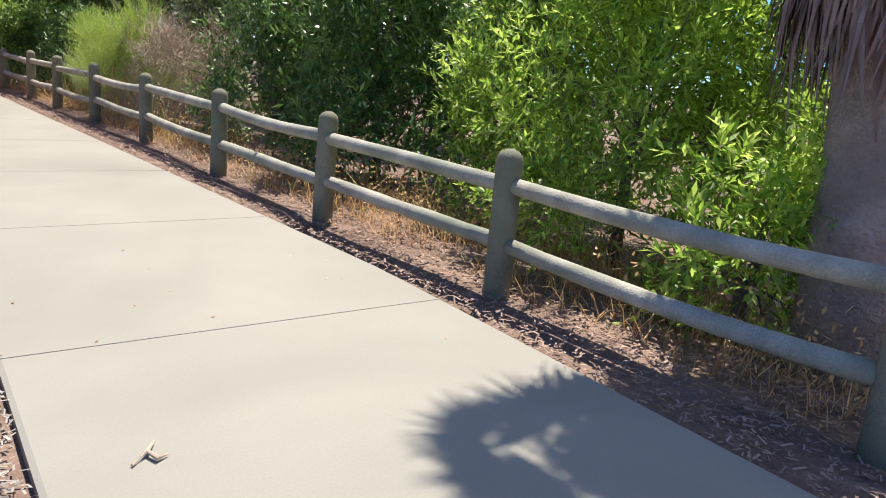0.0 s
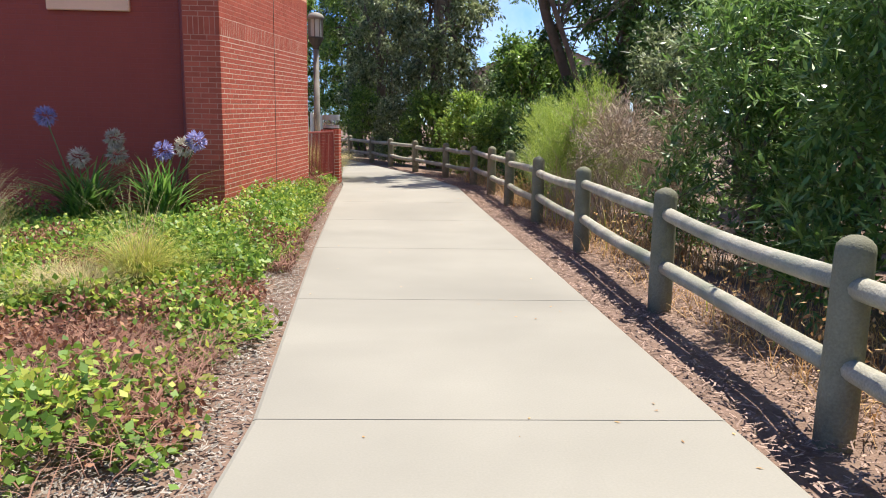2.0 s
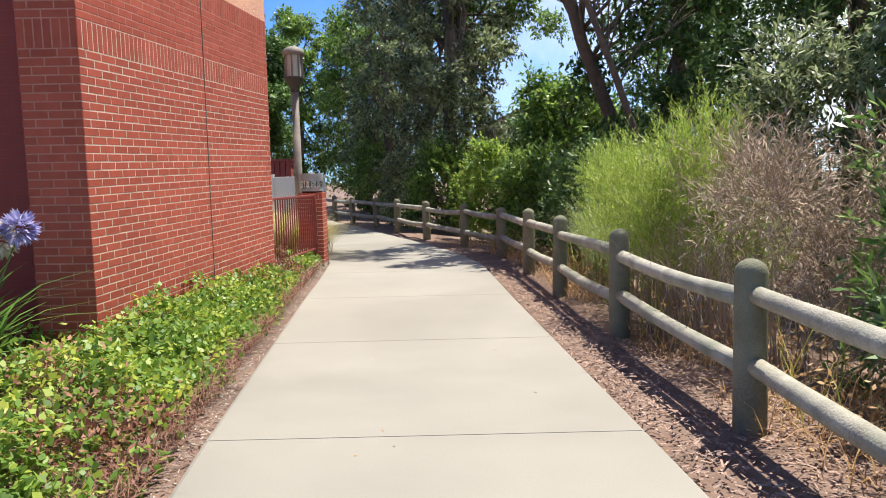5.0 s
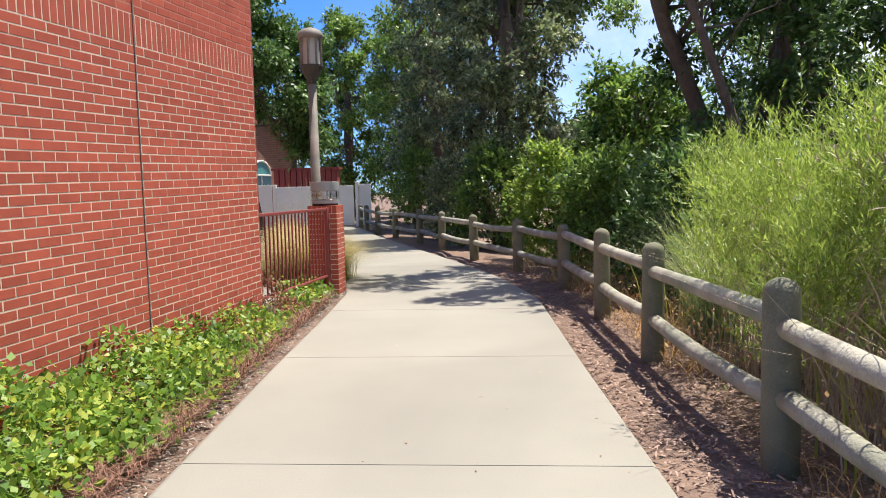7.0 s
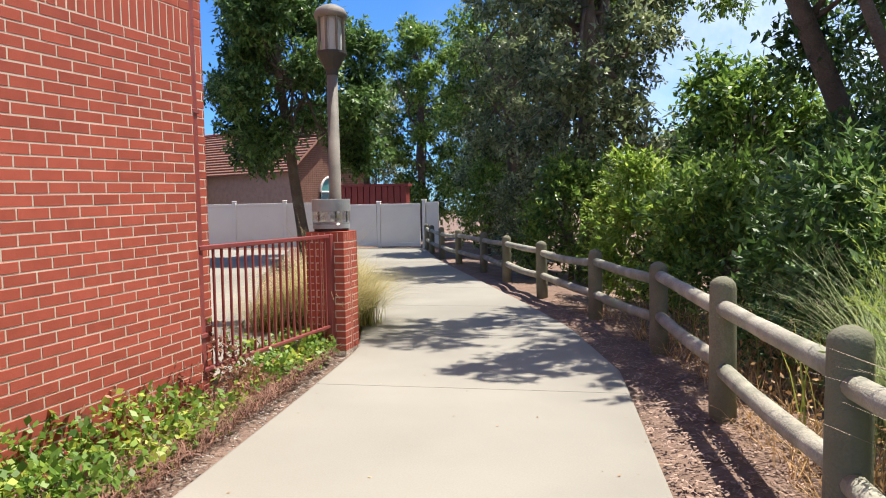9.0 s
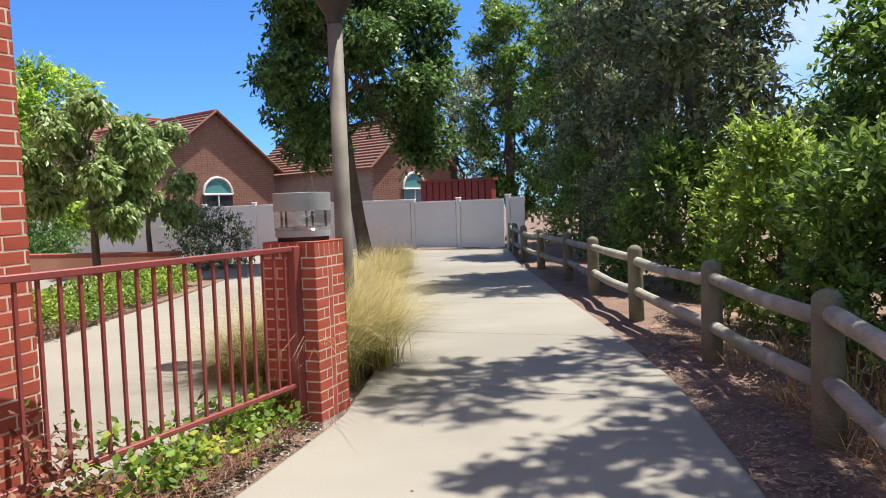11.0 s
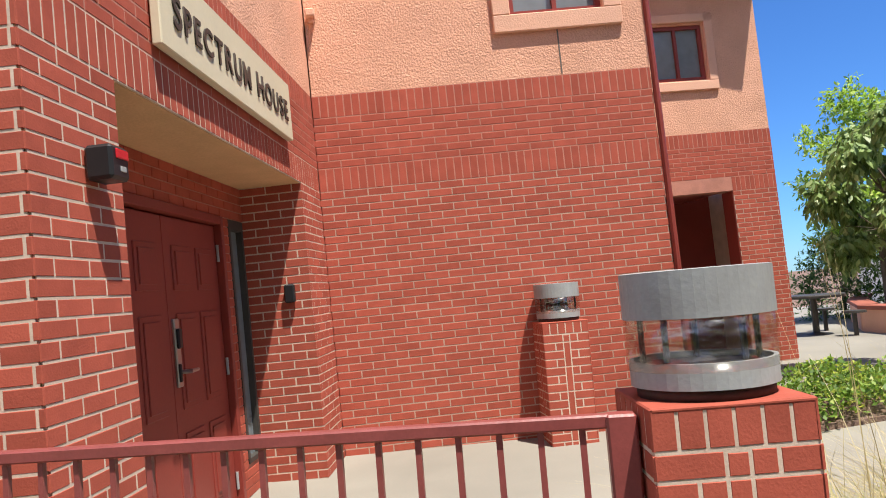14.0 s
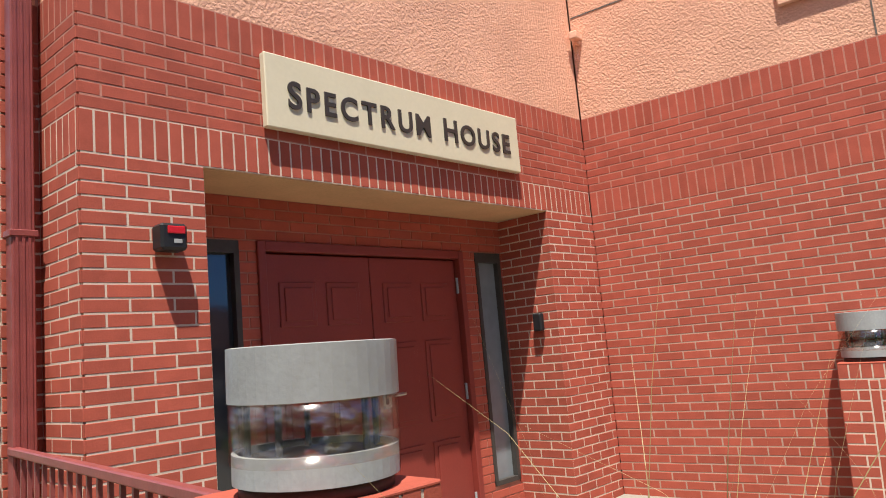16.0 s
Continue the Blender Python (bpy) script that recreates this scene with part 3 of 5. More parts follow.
def doorway():
    """The recess: plastered soffit, jambs in brick, and the plane that holds the doors."""
    m, _ = wall_frame(C_END, C_INNER)
    depth = 0.5
    b = Build()
    b.box((DOOR_U[0] - 0.3, -depth - 0.3, 2.43), (DOOR_U[1] + 0.3, -0.3, 2.75), 0, m)
    b.box((DOOR_U[0], -0.3, 2.425), (DOOR_U[1], -0.012, 2.437), 0, m)
    tagged(part("ceiling", b, M_SOFFIT), "tan plaster soffit of the doorway recess", "ceiling", kind="structure")
    rec = thing("wall_recess", "shaded dark red back and jambs of the doorway recess", "wall", kind="structure")
    b = Build()
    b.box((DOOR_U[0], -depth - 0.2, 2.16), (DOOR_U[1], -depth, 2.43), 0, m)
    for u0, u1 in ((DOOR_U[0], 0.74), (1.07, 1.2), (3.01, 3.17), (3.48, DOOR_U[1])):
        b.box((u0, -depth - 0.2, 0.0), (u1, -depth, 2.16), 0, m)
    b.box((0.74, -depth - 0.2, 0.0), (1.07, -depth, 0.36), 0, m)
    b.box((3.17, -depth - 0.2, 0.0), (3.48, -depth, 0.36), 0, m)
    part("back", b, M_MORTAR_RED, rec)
    q0, q1 = m @ Vector((DOOR_U[0], -depth + 0.004, 0)), m @ Vector((DOOR_U[1], -depth + 0.004, 0))
    u = DOOR_U[0]
    brick_skin(rec, (q0.x, q0.y), (q1.x, q1.y), [(0.0, 2.43, "run")], [(0.74 - u, 1.07 - u, 0.36, 2.16), (1.2 - u, 3.01 - u, -0.1, 2.16), (3.17 - u, 3.48 - u, 0.36, 2.16)])
    for u, s in ((DOOR_U[0], 1), (DOOR_U[1], -1)):
        b = Build()
        lo, hi = (u - 0.25, u) if s > 0 else (u, u + 0.25)
        b.box((lo, -depth - 0.2, 0.0), (hi, -0.3, 2.43), 0, m)
        part("jamb", b, M_MORTAR, rec)
        q0, q1 = m @ Vector((u, 0.0, 0)), m @ Vector((u, -depth, 0))
        a, c = (q0, q1) if s > 0 else (q1, q0)
        brick_skin(rec, (a.x, a.y), (c.x, c.y), [(0.0, 2.43, "run")])
    for u0, u1, pane in ((0.74, 1.07, M_PANE), (3.17, 3.48, M_PANE_PALE)):
        w = thing("window_sidelight", "tall narrow sidelight window beside the red doors", "window", kind="structure")
        b = Build()
        for a, c in ((u0, u0 + 0.035), (u1 - 0.035, u1)):
            b.box((a, -depth - 0.06, 0.36), (c, -depth + 0.012, 2.12), 0, m)
        for a, c in ((0.36, 0.395), (2.085, 2.16)):
            b.box((u0, -depth - 0.06, a), (u1, -depth + 0.012, c), 0, m)
        part("window_frame", b, M_DARKMETAL, w)
        b = Build()
        b.box((u0 + 0.03, -depth - 0.05, 0.39), (u1 - 0.03, -depth - 0.035, 2.09), 0, m)
        part("pane", b, pane, w)
    w = thing("door_frame", "dark red steel frame round the double doors", "door frame", kind="structure")
    b = Build()
    b.box((1.19, -depth - 0.12, 0.06), (1.245, -depth + 0.025, 2.165), 0, m, 0.004)
    b.box((2.965, -depth - 0.12, 0.06), (3.02, -depth + 0.025, 2.165), 0, m, 0.004)
    b.box((1.245, -depth - 0.12, 2.105), (2.965, -depth + 0.025, 2.165), 0, m, 0.004)
    part("frame", b, M_REDPAINT, w)
    for i, (u0, u1) in enumerate(((1.25, 2.09), (2.096, 2.96))):
        d = thing("door_leaf", "closed dark red six-panel entrance door", "door", "entrance doors", "structure")
        b = Build()
        b.box((u0, -depth - 0.07, 0.07), (u1, -depth - 0.025, 2.095), 0, m, 0.004)
        part("panel", b, M_REDPAINT, d)
        wid = (u1 - u0)
        for col in (0.12, 0.55):
            for z0, z1 in ((0.28, 0.78), (0.92, 1.5), (1.64, 1.92)):
                b = Build()
                a, c = u0 + wid * col, u0 + wid * (col + 0.33)
                b.box((a, -depth - 0.03, z0), (c, -depth - 0.016, z1), 0, m, 0.008)
                b.box((a + 0.035, -depth - 0.02, z0 + 0.035), (c - 0.035, -depth - 0.008, z1 - 0.035), 0, m, 0.008)
                part("raised_panel", b, M_REDPAINT, d)
        if i == 1:
            e = u0 + 0.07
            b = Build()
            b.box((e - 0.035, -depth - 0.03, 1.06), (e + 0.035, -depth - 0.008, 1.47), 0, m, 0.006)
            plate = part("lock_plate", b, M_STEEL, d, "brushed steel lock plate")
            b = Build()
            b.box((e - 0.026, -depth - 0.012, 1.29), (e + 0.026, -depth + 0.012, 1.41), 0, m, 0.008)
            part("keypad", b, M_ALARM, plate, "black card reader")
            b = Build()
            b.box((e - 0.028, -depth - 0.012, 1.09), (e - 0.002, -depth + 0.006, 1.2), 0, m, 0.006)
            part("thumb_turn", b, M_ALARM, plate, "black latch cover")
            b = Build()
            b.tube([m @ Vector((e, -depth - 0.01, 1.15)), m @ Vector((e, -depth + 0.06, 1.15)), m @ Vector((e + 0.1, -depth + 0.06, 1.15))], [0.013, 0.013, 0.01], 10)
            part("lever", b, M_STEEL, plate, "steel lever handle")
        for z in (0.3, 1.1, 1.9):
            b = Build()
            hu = u0 if i == 0 else u1
            b.tube([m @ Vector((hu, -depth - 0.012, z - 0.06)), m @ Vector((hu, -depth - 0.012, z + 0.06))], [0.01, 0.01], 8)
            part("hinge", b, M_LAMPMETAL, d)


doorway()


def sign_board():
    m, _ = wall_frame(C_END, C_INNER)
    s = thing("name_sign", "cream rectangular name board with dark raised capital letters", "sign")
    b = Build()
    b.box((0.95, 0.012, 2.684), (3.16, 0.06, 3.108), 0, m, 0.006)
    board = part("board", b, M_SIGN, s)
    flip = Matrix(((1, 0, 0, 0), (0, 0, 1, 0), (0, 1, 0, 0), (0, 0, 0, 1)))
    made, pen = [], 0.0
    for i, ch in enumerate("SPECTRUM HOUSE"):
        if ch == " ":
            pen += 0.1
            continue
        cu = bpy.data.curves.new("letter", "FONT")
        cu.body, cu.size, cu.extrude, cu.offset = ch, 0.222 if i in (0, 9) else 0.2, 0.004, 0.0035
        tmp = bpy.data.objects.new("letter_curve", cu)
        scene.collection.objects.link(tmp)
        me = bpy.data.meshes.new_from_object(tmp.evaluated_get(bpy.context.evaluated_depsgraph_get()))
        bpy.data.objects.remove(tmp)
        lo, hi = min(v.co.x for v in me.vertices), max(v.co.x for v in me.vertices)
        made.append((me, pen - lo))
        pen += hi - lo + 0.036
    for me, x in made:
        me.transform(m @ Matrix.Translation((1.09, 0.065, 2.812)) @ flip @ Matrix.Diagonal((1.99 / pen, 1, 1, 1)) @ Matrix.Translation((x, 0, 0)))
        me.materials.clear()
        me.materials.append(M_LETTER)
        part("letter", me, M_LETTER, board, "dark bronze raised letter")


sign_board()


def alarm(u, z, wall, label):
    m, _ = wall_frame(*wall)
    a = thing("alarm_box", label, "alarm box")
    b = Build()
    b.box((u, 0.008, z), (u + 0.13, 0.11, z + 0.125), 0, m, 0.012)
    housing = part("housing", b, M_ALARM, a)
    b = Build()
    b.box((u + 0.03, 0.108, z + 0.075), (u + 0.115, 0.117, z + 0.11), 0, m, 0.004)
    part("red_lens", b, M_REDLAMP, housing, "red lens")
    b = Build()
    b.box((u + 0.06, 0.108, z + 0.03), (u + 0.1, 0.113, z + 0.05), 0, m, 0.003)
    part("grille", b, M_LAMPMETAL, housing, "grey speaker slot")


alarm(0.315, 1.985, (C_END, C_INNER), "black alarm box with a red lens on the brick wall")
m_jamb = wall_frame(C_END, C_INNER)[0]
b = Build()
b.box((DOOR_U[1] - 0.06, -0.2, 1.5), (DOOR_U[1] - 0.008, -0.12, 1.64), 0, m_jamb, 0.01)
ob = tagged(thing("doorbell_box", "small black intercom box on the doorway jamb", "intercom"))
part("housing", b, M_ALARM, ob)


def stucco_details():
    """Grooves, frames and windows in the plastered upper storey, a gutter pipe and a small lamp."""
    m, _ = wall_frame(C_INNER, C_FAR)
    w = thing("window_upper", "upper window with red sash in a raised stucco surround", "window", kind="structure")
    b = Build()
    for lo, hi in (((1.68, 3.7), (2.856, 3.86)), ((1.68, 3.86), (1.84, 5.05)), ((2.69, 3.86), (2.856, 5.05)), ((1.84, 4.87), (2.69, 5.05))):
        b.box((lo[0], 0.002, lo[1]), (hi[0], 0.045, hi[1]), 0, m, 0.008)
    part("surround", b, M_STUCCO_PALE, w)
    b = Build()
    for lo, hi in (((1.84, 3.86), (2.69, 3.91)), ((1.84, 3.91), (1.89, 4.87)), ((2.64, 3.91), (2.69, 4.87)), ((2.245, 3.91), (2.285, 4.87)), ((1.84, 4.82), (2.69, 4.87))):
        b.box((lo[0], -0.12, lo[1]), (hi[0], -0.04, hi[1]), 0, m)
    part("window_frame", b, M_REDPAINT, w)
    b = Build()
    b.box((1.86, -0.11, 3.88), (2.67, -0.09, 4.85), 0, m)
    part("pane", b, M_PANE_PALE, w)
    joints = Build()
    for u in (2.256,):
        joints.box((u - 0.006, 0.001, Z_BRICKTOP + 0.01), (u + 0.006, 0.004, 3.7), 0, m)
    joints.box((0.02, 0.001, 4.2), (1.68, 0.004, 4.212), 0, m)
    tagged(part("trim_joint", joints, M_JOINT), "thin shadow joints in the stucco", "trim", kind="structure")
    lamp = thing("wall_light", "small salmon wall light high on the stucco", "wall light")
    b = Build()
    b.box((0.03, 0.002, 3.97), (0.11, 0.12, 4.04), 0, m, 0.01)
    b.box((0.045, 0.0, 3.94), (0.095, 0.05, 3.97), 0, m, 0.005)
    part("housing", b, M_STUCCO_PALE, lamp)
    pipe = thing("downpipe", "painted red downpipe at the corner of the courtyard wall", "pipe")
    b = Build()
    b.tube([(-6.085, 20.385, 0.1), (-6.085, 20.385, 6.5)], [0.03, 0.03], 8)
    part("pipe", b, M_REDPAINT, pipe)
    # the wing's upper window
    m, _ = wall_frame(C_B0, C_B1)
    w = thing("window_wing", "red framed sliding window in the wing", "window", kind="structure")
    b = Build()
    for lo, hi in (((1.5, 3.9), (2.6, 4.03)), ((1.5, 4.03), (1.63, 5.0)), ((2.47, 4.03), (2.6, 5.0)), ((1.5, 4.88), (2.6, 5.0))):
        b.box((lo[0], 0.002, lo[1]), (hi[0], 0.045, hi[1]), 0, m, 0.008)
    part("surround", b, M_STUCCO_PALE, w)
    b = Build()
    for lo, hi in (((1.65, 4.05), (2.45, 4.1)), ((1.65, 4.1), (1.7, 4.85)), ((2.4, 4.1), (2.45, 4.85)), ((2.03, 4.1), (2.07, 4.85)), ((1.65, 4.8), (2.45, 4.85))):
        b.box((lo[0], -0.1, lo[1]), (hi[0], -0.03, hi[1]), 0, m)
    part("window_frame", b, M_REDPAINT, w)
    b = Build()
    b.box((1.66, -0.1, 4.06), (2.44, -0.08, 4.84), 0, m)
    part("pane", b, M_PANE_PALE, w)
    # front window
    m, _ = wall_frame(FRONT_A, FRONT_B)
    w = thing("window_front", "front window in a pale salmon stucco surround", "window", kind="structure")
    b = Build()
    for lo, hi in (((5.27, 2.85), (6.37, 3.0)), ((5.27, 3.0), (5.42, 4.35)), ((6.22, 3.0), (6.37, 4.35)), ((5.42, 4.2), (6.22, 4.35))):
        b.box((lo[0], 0.002, lo[1]), (hi[0], 0.06, hi[1]), 0, m, 0.01)
    part("surround", b, M_STUCCO_PALE, w)
    b = Build()
    for lo, hi in (((5.42, 3.0), (6.22, 3.05)), ((5.42, 3.05), (5.47, 4.2)), ((6.17, 3.05), (6.22, 4.2)), ((5.8, 3.05), (5.84, 4.2))):
        b.box((lo[0], -0.12, lo[1]), (hi[0], -0.04, hi[1]), 0, m)
    part("window_frame", b, M_REDPAINT, w)
    b = Build()
    b.box((5.43, -0.11, 3.01), (6.21, -0.09, 4.19), 0, m)
    part("pane", b, M_PANE, w)
    pipe = thing("downpipe", "dark red rain pipe in the corner of the front wall", "pipe")
    b = Build()
    b.tube([(-2.41, 12.66, 0.0), (-2.41, 12.66, 6.4)], [0.05, 0.05], 10)
    part("pipe", b, M_REDPAINT, pipe)
    m, _ = wall_frame(C_FRONT, C_SIDE)
    jb = Build()
    jb.box((2.29, 0.003, 0.0), (2.3, 0.0075, 3.52), 0, m)
    tagged(part("trim_joint", jb, M_JOINT), "vertical expansion joint in the brick side wall", "trim", kind="structure")


stucco_details()
level_house()


# ---- gate piers, lights and railing ----
def brick_pier(x, y, top, label, turn=0.0):
    """A square pier in courses, a stacked key of tall bricks in each face and a cap of headers."""
    p = thing("brick_pier", label, "pier", "gate piers")
    half = 0.2
    b = Build()
    rot = Matrix.Translation((x, y, 0)) @ Matrix.Rotation(radians(turn), 4, "Z")
    b.box((-half + 0.007, -half + 0.007, -0.1), (half - 0.007, half - 0.007, top - 0.012), 0, rot)
    part("core", b, M_MORTAR, p)
    key = 0.028
    for i in range(4):
        face = rot @ Matrix.Rotation(i * math.pi / 2, 4, "Z")
        m = face @ Matrix(((1, 0, 0, -half), (0, -1, 0, -half + 0.007), (0, 0, 1, 0), (0, 0, 0, 1)))
        z0, n = top - 0.105 - 0.0677 * 16, 16
        for k in range(n):
            a, c = z0 + k * 0.0677 + 0.005, z0 + (k + 1) * 0.0677 - 0.005
            spans = ([(0.002, half - key - 0.005)] if k % 2 else [(0.002, 0.10), (0.11, half - key - 0.005)]) + ([(half + key + 0.005, 2 * half - 0.002)] if not k % 2 else [(half + key + 0.005, 0.29), (0.30, 2 * half - 0.002)])
            for s0, s1 in spans:
                vs, fs = brick_faces(s0, s1, a, c)
                bb = Build().add([m @ Vector(v) for v in vs], [tuple(reversed(f)) for f in fs])
                part("brick", bb, M_BRICK, p)
            if k % 3 == 0:
                vs, fs = brick_faces(half - key + 0.004, half + key - 0.004, a, min(a + 0.193, top - 0.115))
                part("brick", Build().add([m @ Vector(v) for v in vs], [tuple(reversed(f)) for f in fs]), M_BRICK, p)
        for k in range(6):
            u = k * 0.4 / 6
            vs, fs = brick_faces(u + 0.004, u + 0.4 / 6 - 0.004, top - 0.10, top - 0.003)
            part("brick", Build().add([m @ Vector(v) for v in vs], [tuple(reversed(f)) for f in fs]), M_BRICK, p)
    b = Build()
    b.box((-half + 0.004, -half + 0.004, top - 0.012), (half - 0.004, half - 0.004, top), 0, rot, 0.004)
    part("cap", b, M_BRICK, p)
    return p


def drum(x, y, r0, r1, z0, z1, sides=40, tilt=0.0):
    """A hollow ring of sheet metal."""
    b = Build()
    vs, fs = [], []
    for i in range(sides):
        a = 2 * math.pi * i / sides
        c, s = math.cos(a), math.sin(a)
        vs += [(x + r1 * c, y + r1 * s, z0), (x + r1 * c, y + r1 * s, z1), (x + r0 * c, y + r0 * s, z1), (x + r0 * c, y + r0 * s, z0)]
    for i in range(sides):
        o, q = 4 * i, 4 * ((i + 1) % sides)
        for j in range(4):
            k = (j + 1) % 4
            fs.append((o + j, q + j, q + k, o + k))
    b.add(vs, fs)
    return b


def pier_light(x, y, z, label, s=1.0, cone=True):
    """A drum lamp: base plate, lower ring, clear cylinder with struts, hood."""
    p = thing("pier_light", label, "pier light", "pier lights")
    r = 0.185 * s
    b = Build()
    b.lathe(x, y, [(r * 0.93, z), (r * 0.93, z + 0.028), (r * 0.5, z + 0.029)])
    part("base_plate", b, surface("rusty_base", (0.07, 0.04, 0.035), 0.7), p, "dark base plate", True)
    part("lower_ring", drum(x, y, r - 0.012, r, z + 0.028, z + 0.092 * s), M_LAMPMETAL, p)
    b = Build()
    b.lathe(x, y, [(r - 0.014, z + 0.07 * s), (r - 0.014, z + 0.076 * s)])
    part("tray", b, M_DARKMETAL, p)
    cyl = part("clear_cylinder", drum(x, y, r + 0.001, r + 0.005, z + 0.07 * s, z + 0.212 * s), M_GLASS, p, "scratched clear acrylic cylinder", True)
    cyl.visible_shadow = False
    for i in range(5):
        a = 2 * math.pi * i / 5 + 0.4
        b = Build()
        b.tube([(x + (r - 0.03) * math.cos(a), y + (r - 0.03) * math.sin(a), z + 0.05 * s), (x + (r - 0.03) * math.cos(a), y + (r - 0.03) * math.sin(a), z + 0.21 * s)], [0.008, 0.008], 8)
        part("strut", b, M_DARKMETAL, p)
    if cone:
        b = Build()
        b.lathe(x, y, [(r * 0.55, z + 0.055 * s), (r * 0.3, z + 0.1 * s), (0.02, z + 0.13 * s)], 24)
        part("lamp_cone", b, M_DARKMETAL, p, "", True)
    b = Build()
    b.lathe(x, y, [(r - 0.004, z + 0.2 * s), (r + 0.007, z + 0.2005 * s), (r + 0.007, z + 0.318 * s), (r - 0.002, z + 0.32 * s)], 44)
    hood = part("hood", b, M_LAMPMETAL, p, "", False)
    for a in (-0.6, 0.5, 1.6):
        b = Build()
        b.tube([(x + (r - 0.01) * math.cos(a), y + (r - 0.01) * math.sin(a), z + 0.29 * s), (x + (r + 0.005) * math.cos(a), y + (r + 0.005) * math.sin(a), z + 0.29 * s)], [0.007, 0.007], 8)
        part("screw", b, M_DARKMETAL, hood)


brick_pier(-1.4, 19.03, 1.18, "red brick gate pier with pale joints beside the path")
pier_light(-1.4, 19.03, 1.18, "grey metal drum lamp with a clear cylinder on the brick pier", cone=False)
brick_pier(-5.82, 19.22, 1.2, "red brick pier against the courtyard wall", 7.5)
pier_light(-5.82, 19.22, 1.2, "grey metal drum lamp on the pier against the wall")


def railing():
    """The maroon steel gate between the building and the pier."""
    g = thing("metal_gate", "maroon painted steel railing gate between wall and pier", "gate")
    a, c = Vector((-1.525, 16.735, 0)), Vector((-1.335, 18.8, 0))
    z0, z1 = 0.24, 1.155
    b = Build()
    d = (c - a).normalized()
    turn = Matrix(((d.x, -d.y, 0, a.x), (d.y, d.x, 0, a.y), (0, 0, 1, 0), (0, 0, 0, 1)))
    length = (c - a).length
    b.box((0, -0.02, z1 - 0.035), (length, 0.02, z1), 0, turn, 0.005)
    part("top_rail", b, M_RAIL, g)
    b = Build()
    b.box((0, -0.017, z0), (length, 0.017, z0 + 0.03), 0, turn, 0.005)
    part("bottom_rail", b, M_RAIL, g)
    for i in range(1, 19):
        u = length - 0.105 * i
        b = Build()
        b.box((u - 0.008, -0.008, z0 + 0.03), (u + 0.008, 0.008, z1 - 0.035), 0, turn)
        part("bar", b, M_RAIL, g)
    b = Build()
    b.box((length - 0.045, -0.03, 0.06), (length + 0.03, 0.03, z1), 0, turn, 0.006)
    part("post", b, M_RAIL, g)


railing()


def street_lamp():
    s = thing("lamp_post", "grey-brown concrete lamp post with a lantern head", "lamp post")
    x, y = -1.98, 20.68
    b = Build()
    b.lathe(x, y, [(0.085, 0.0), (0.082, 0.6), (0.066, 3.05)], 16)
    part("pole", b, M_POST, s, "", True)
    b = Build()
    b.lathe(x, y, [(0.075, 3.05), (0.08, 3.12), (0.09, 3.13), (0.17, 3.27), (0.19, 3.3), (0.19, 3.33)], 16)
    part("collar", b, M_DARKMETAL, s, "dark flared lantern collar")
    b = Build()
    b.lathe(x, y, [(0.13, 3.33), (0.13, 3.74)], 12)
    part("lens", b, surface("frosted_lens", (0.5, 0.5, 0.48), 0.2, 0.1, 4, 40, 0), s, "frosted lantern lens")
    for i in range(8):
        a = 2 * math.pi * i / 8
        b = Build()
        b.tube([(x + 0.165 * math.cos(a), y + 0.165 * math.sin(a), 3.33), (x + 0.165 * math.cos(a), y + 0.165 * math.sin(a), 3.75)], [0.017, 0.017], 6)
        part("rib", b, M_POST, s)
    b = Build()
    b.lathe(x, y, [(0.2, 3.74), (0.205, 3.79), (0.17, 3.85), (0.1, 3.89), (0.02, 3.91)], 16)
    part("hood", b, M_POST, s, "", True)


street_lamp()


def side_downpipe():
    """A ribbed square rain pipe on the side wall, ending above a small shoe."""
    p = thing("downpipe", "dark red ribbed square rain pipe on the brick side wall", "pipe")
    x0, x1, y0, y1 = -1.625, -1.525, 16.735, 16.815
    b = Build()
    b.box((x0, y0, 0.16), (x1, y1, Z_EAVE), 0, None, 0.006)
    part("pipe", b, M_RAIL, p)
    for k in range(3):
        b = Build()
        b.box((x0 + 0.02 + k * 0.027, y1 - 0.002, 0.17), (x0 + 0.032 + k * 0.027, y1 + 0.005, Z_EAVE - 0.01), 0)
        part("rib", b, M_RAIL, p)
    for z in (0.5, 2.1, 3.6):
        b = Build()
        b.box((x0 - 0.012, y0, z), (x1 + 0.012, y1 + 0.008, z + 0.03), 0, None, 0.003)
        part("bracket", b, M_RAIL, p)
    b = Build()
    b.box((x0 - 0.004, y0, -0.03), (x1 + 0.004, y1 + 0.02, 0.16), 0, None, 0.008)
    part("shoe", b, M_RAIL, p)


ALREADY.update(bpy.data.objects)
side_downpipe()
level_house()


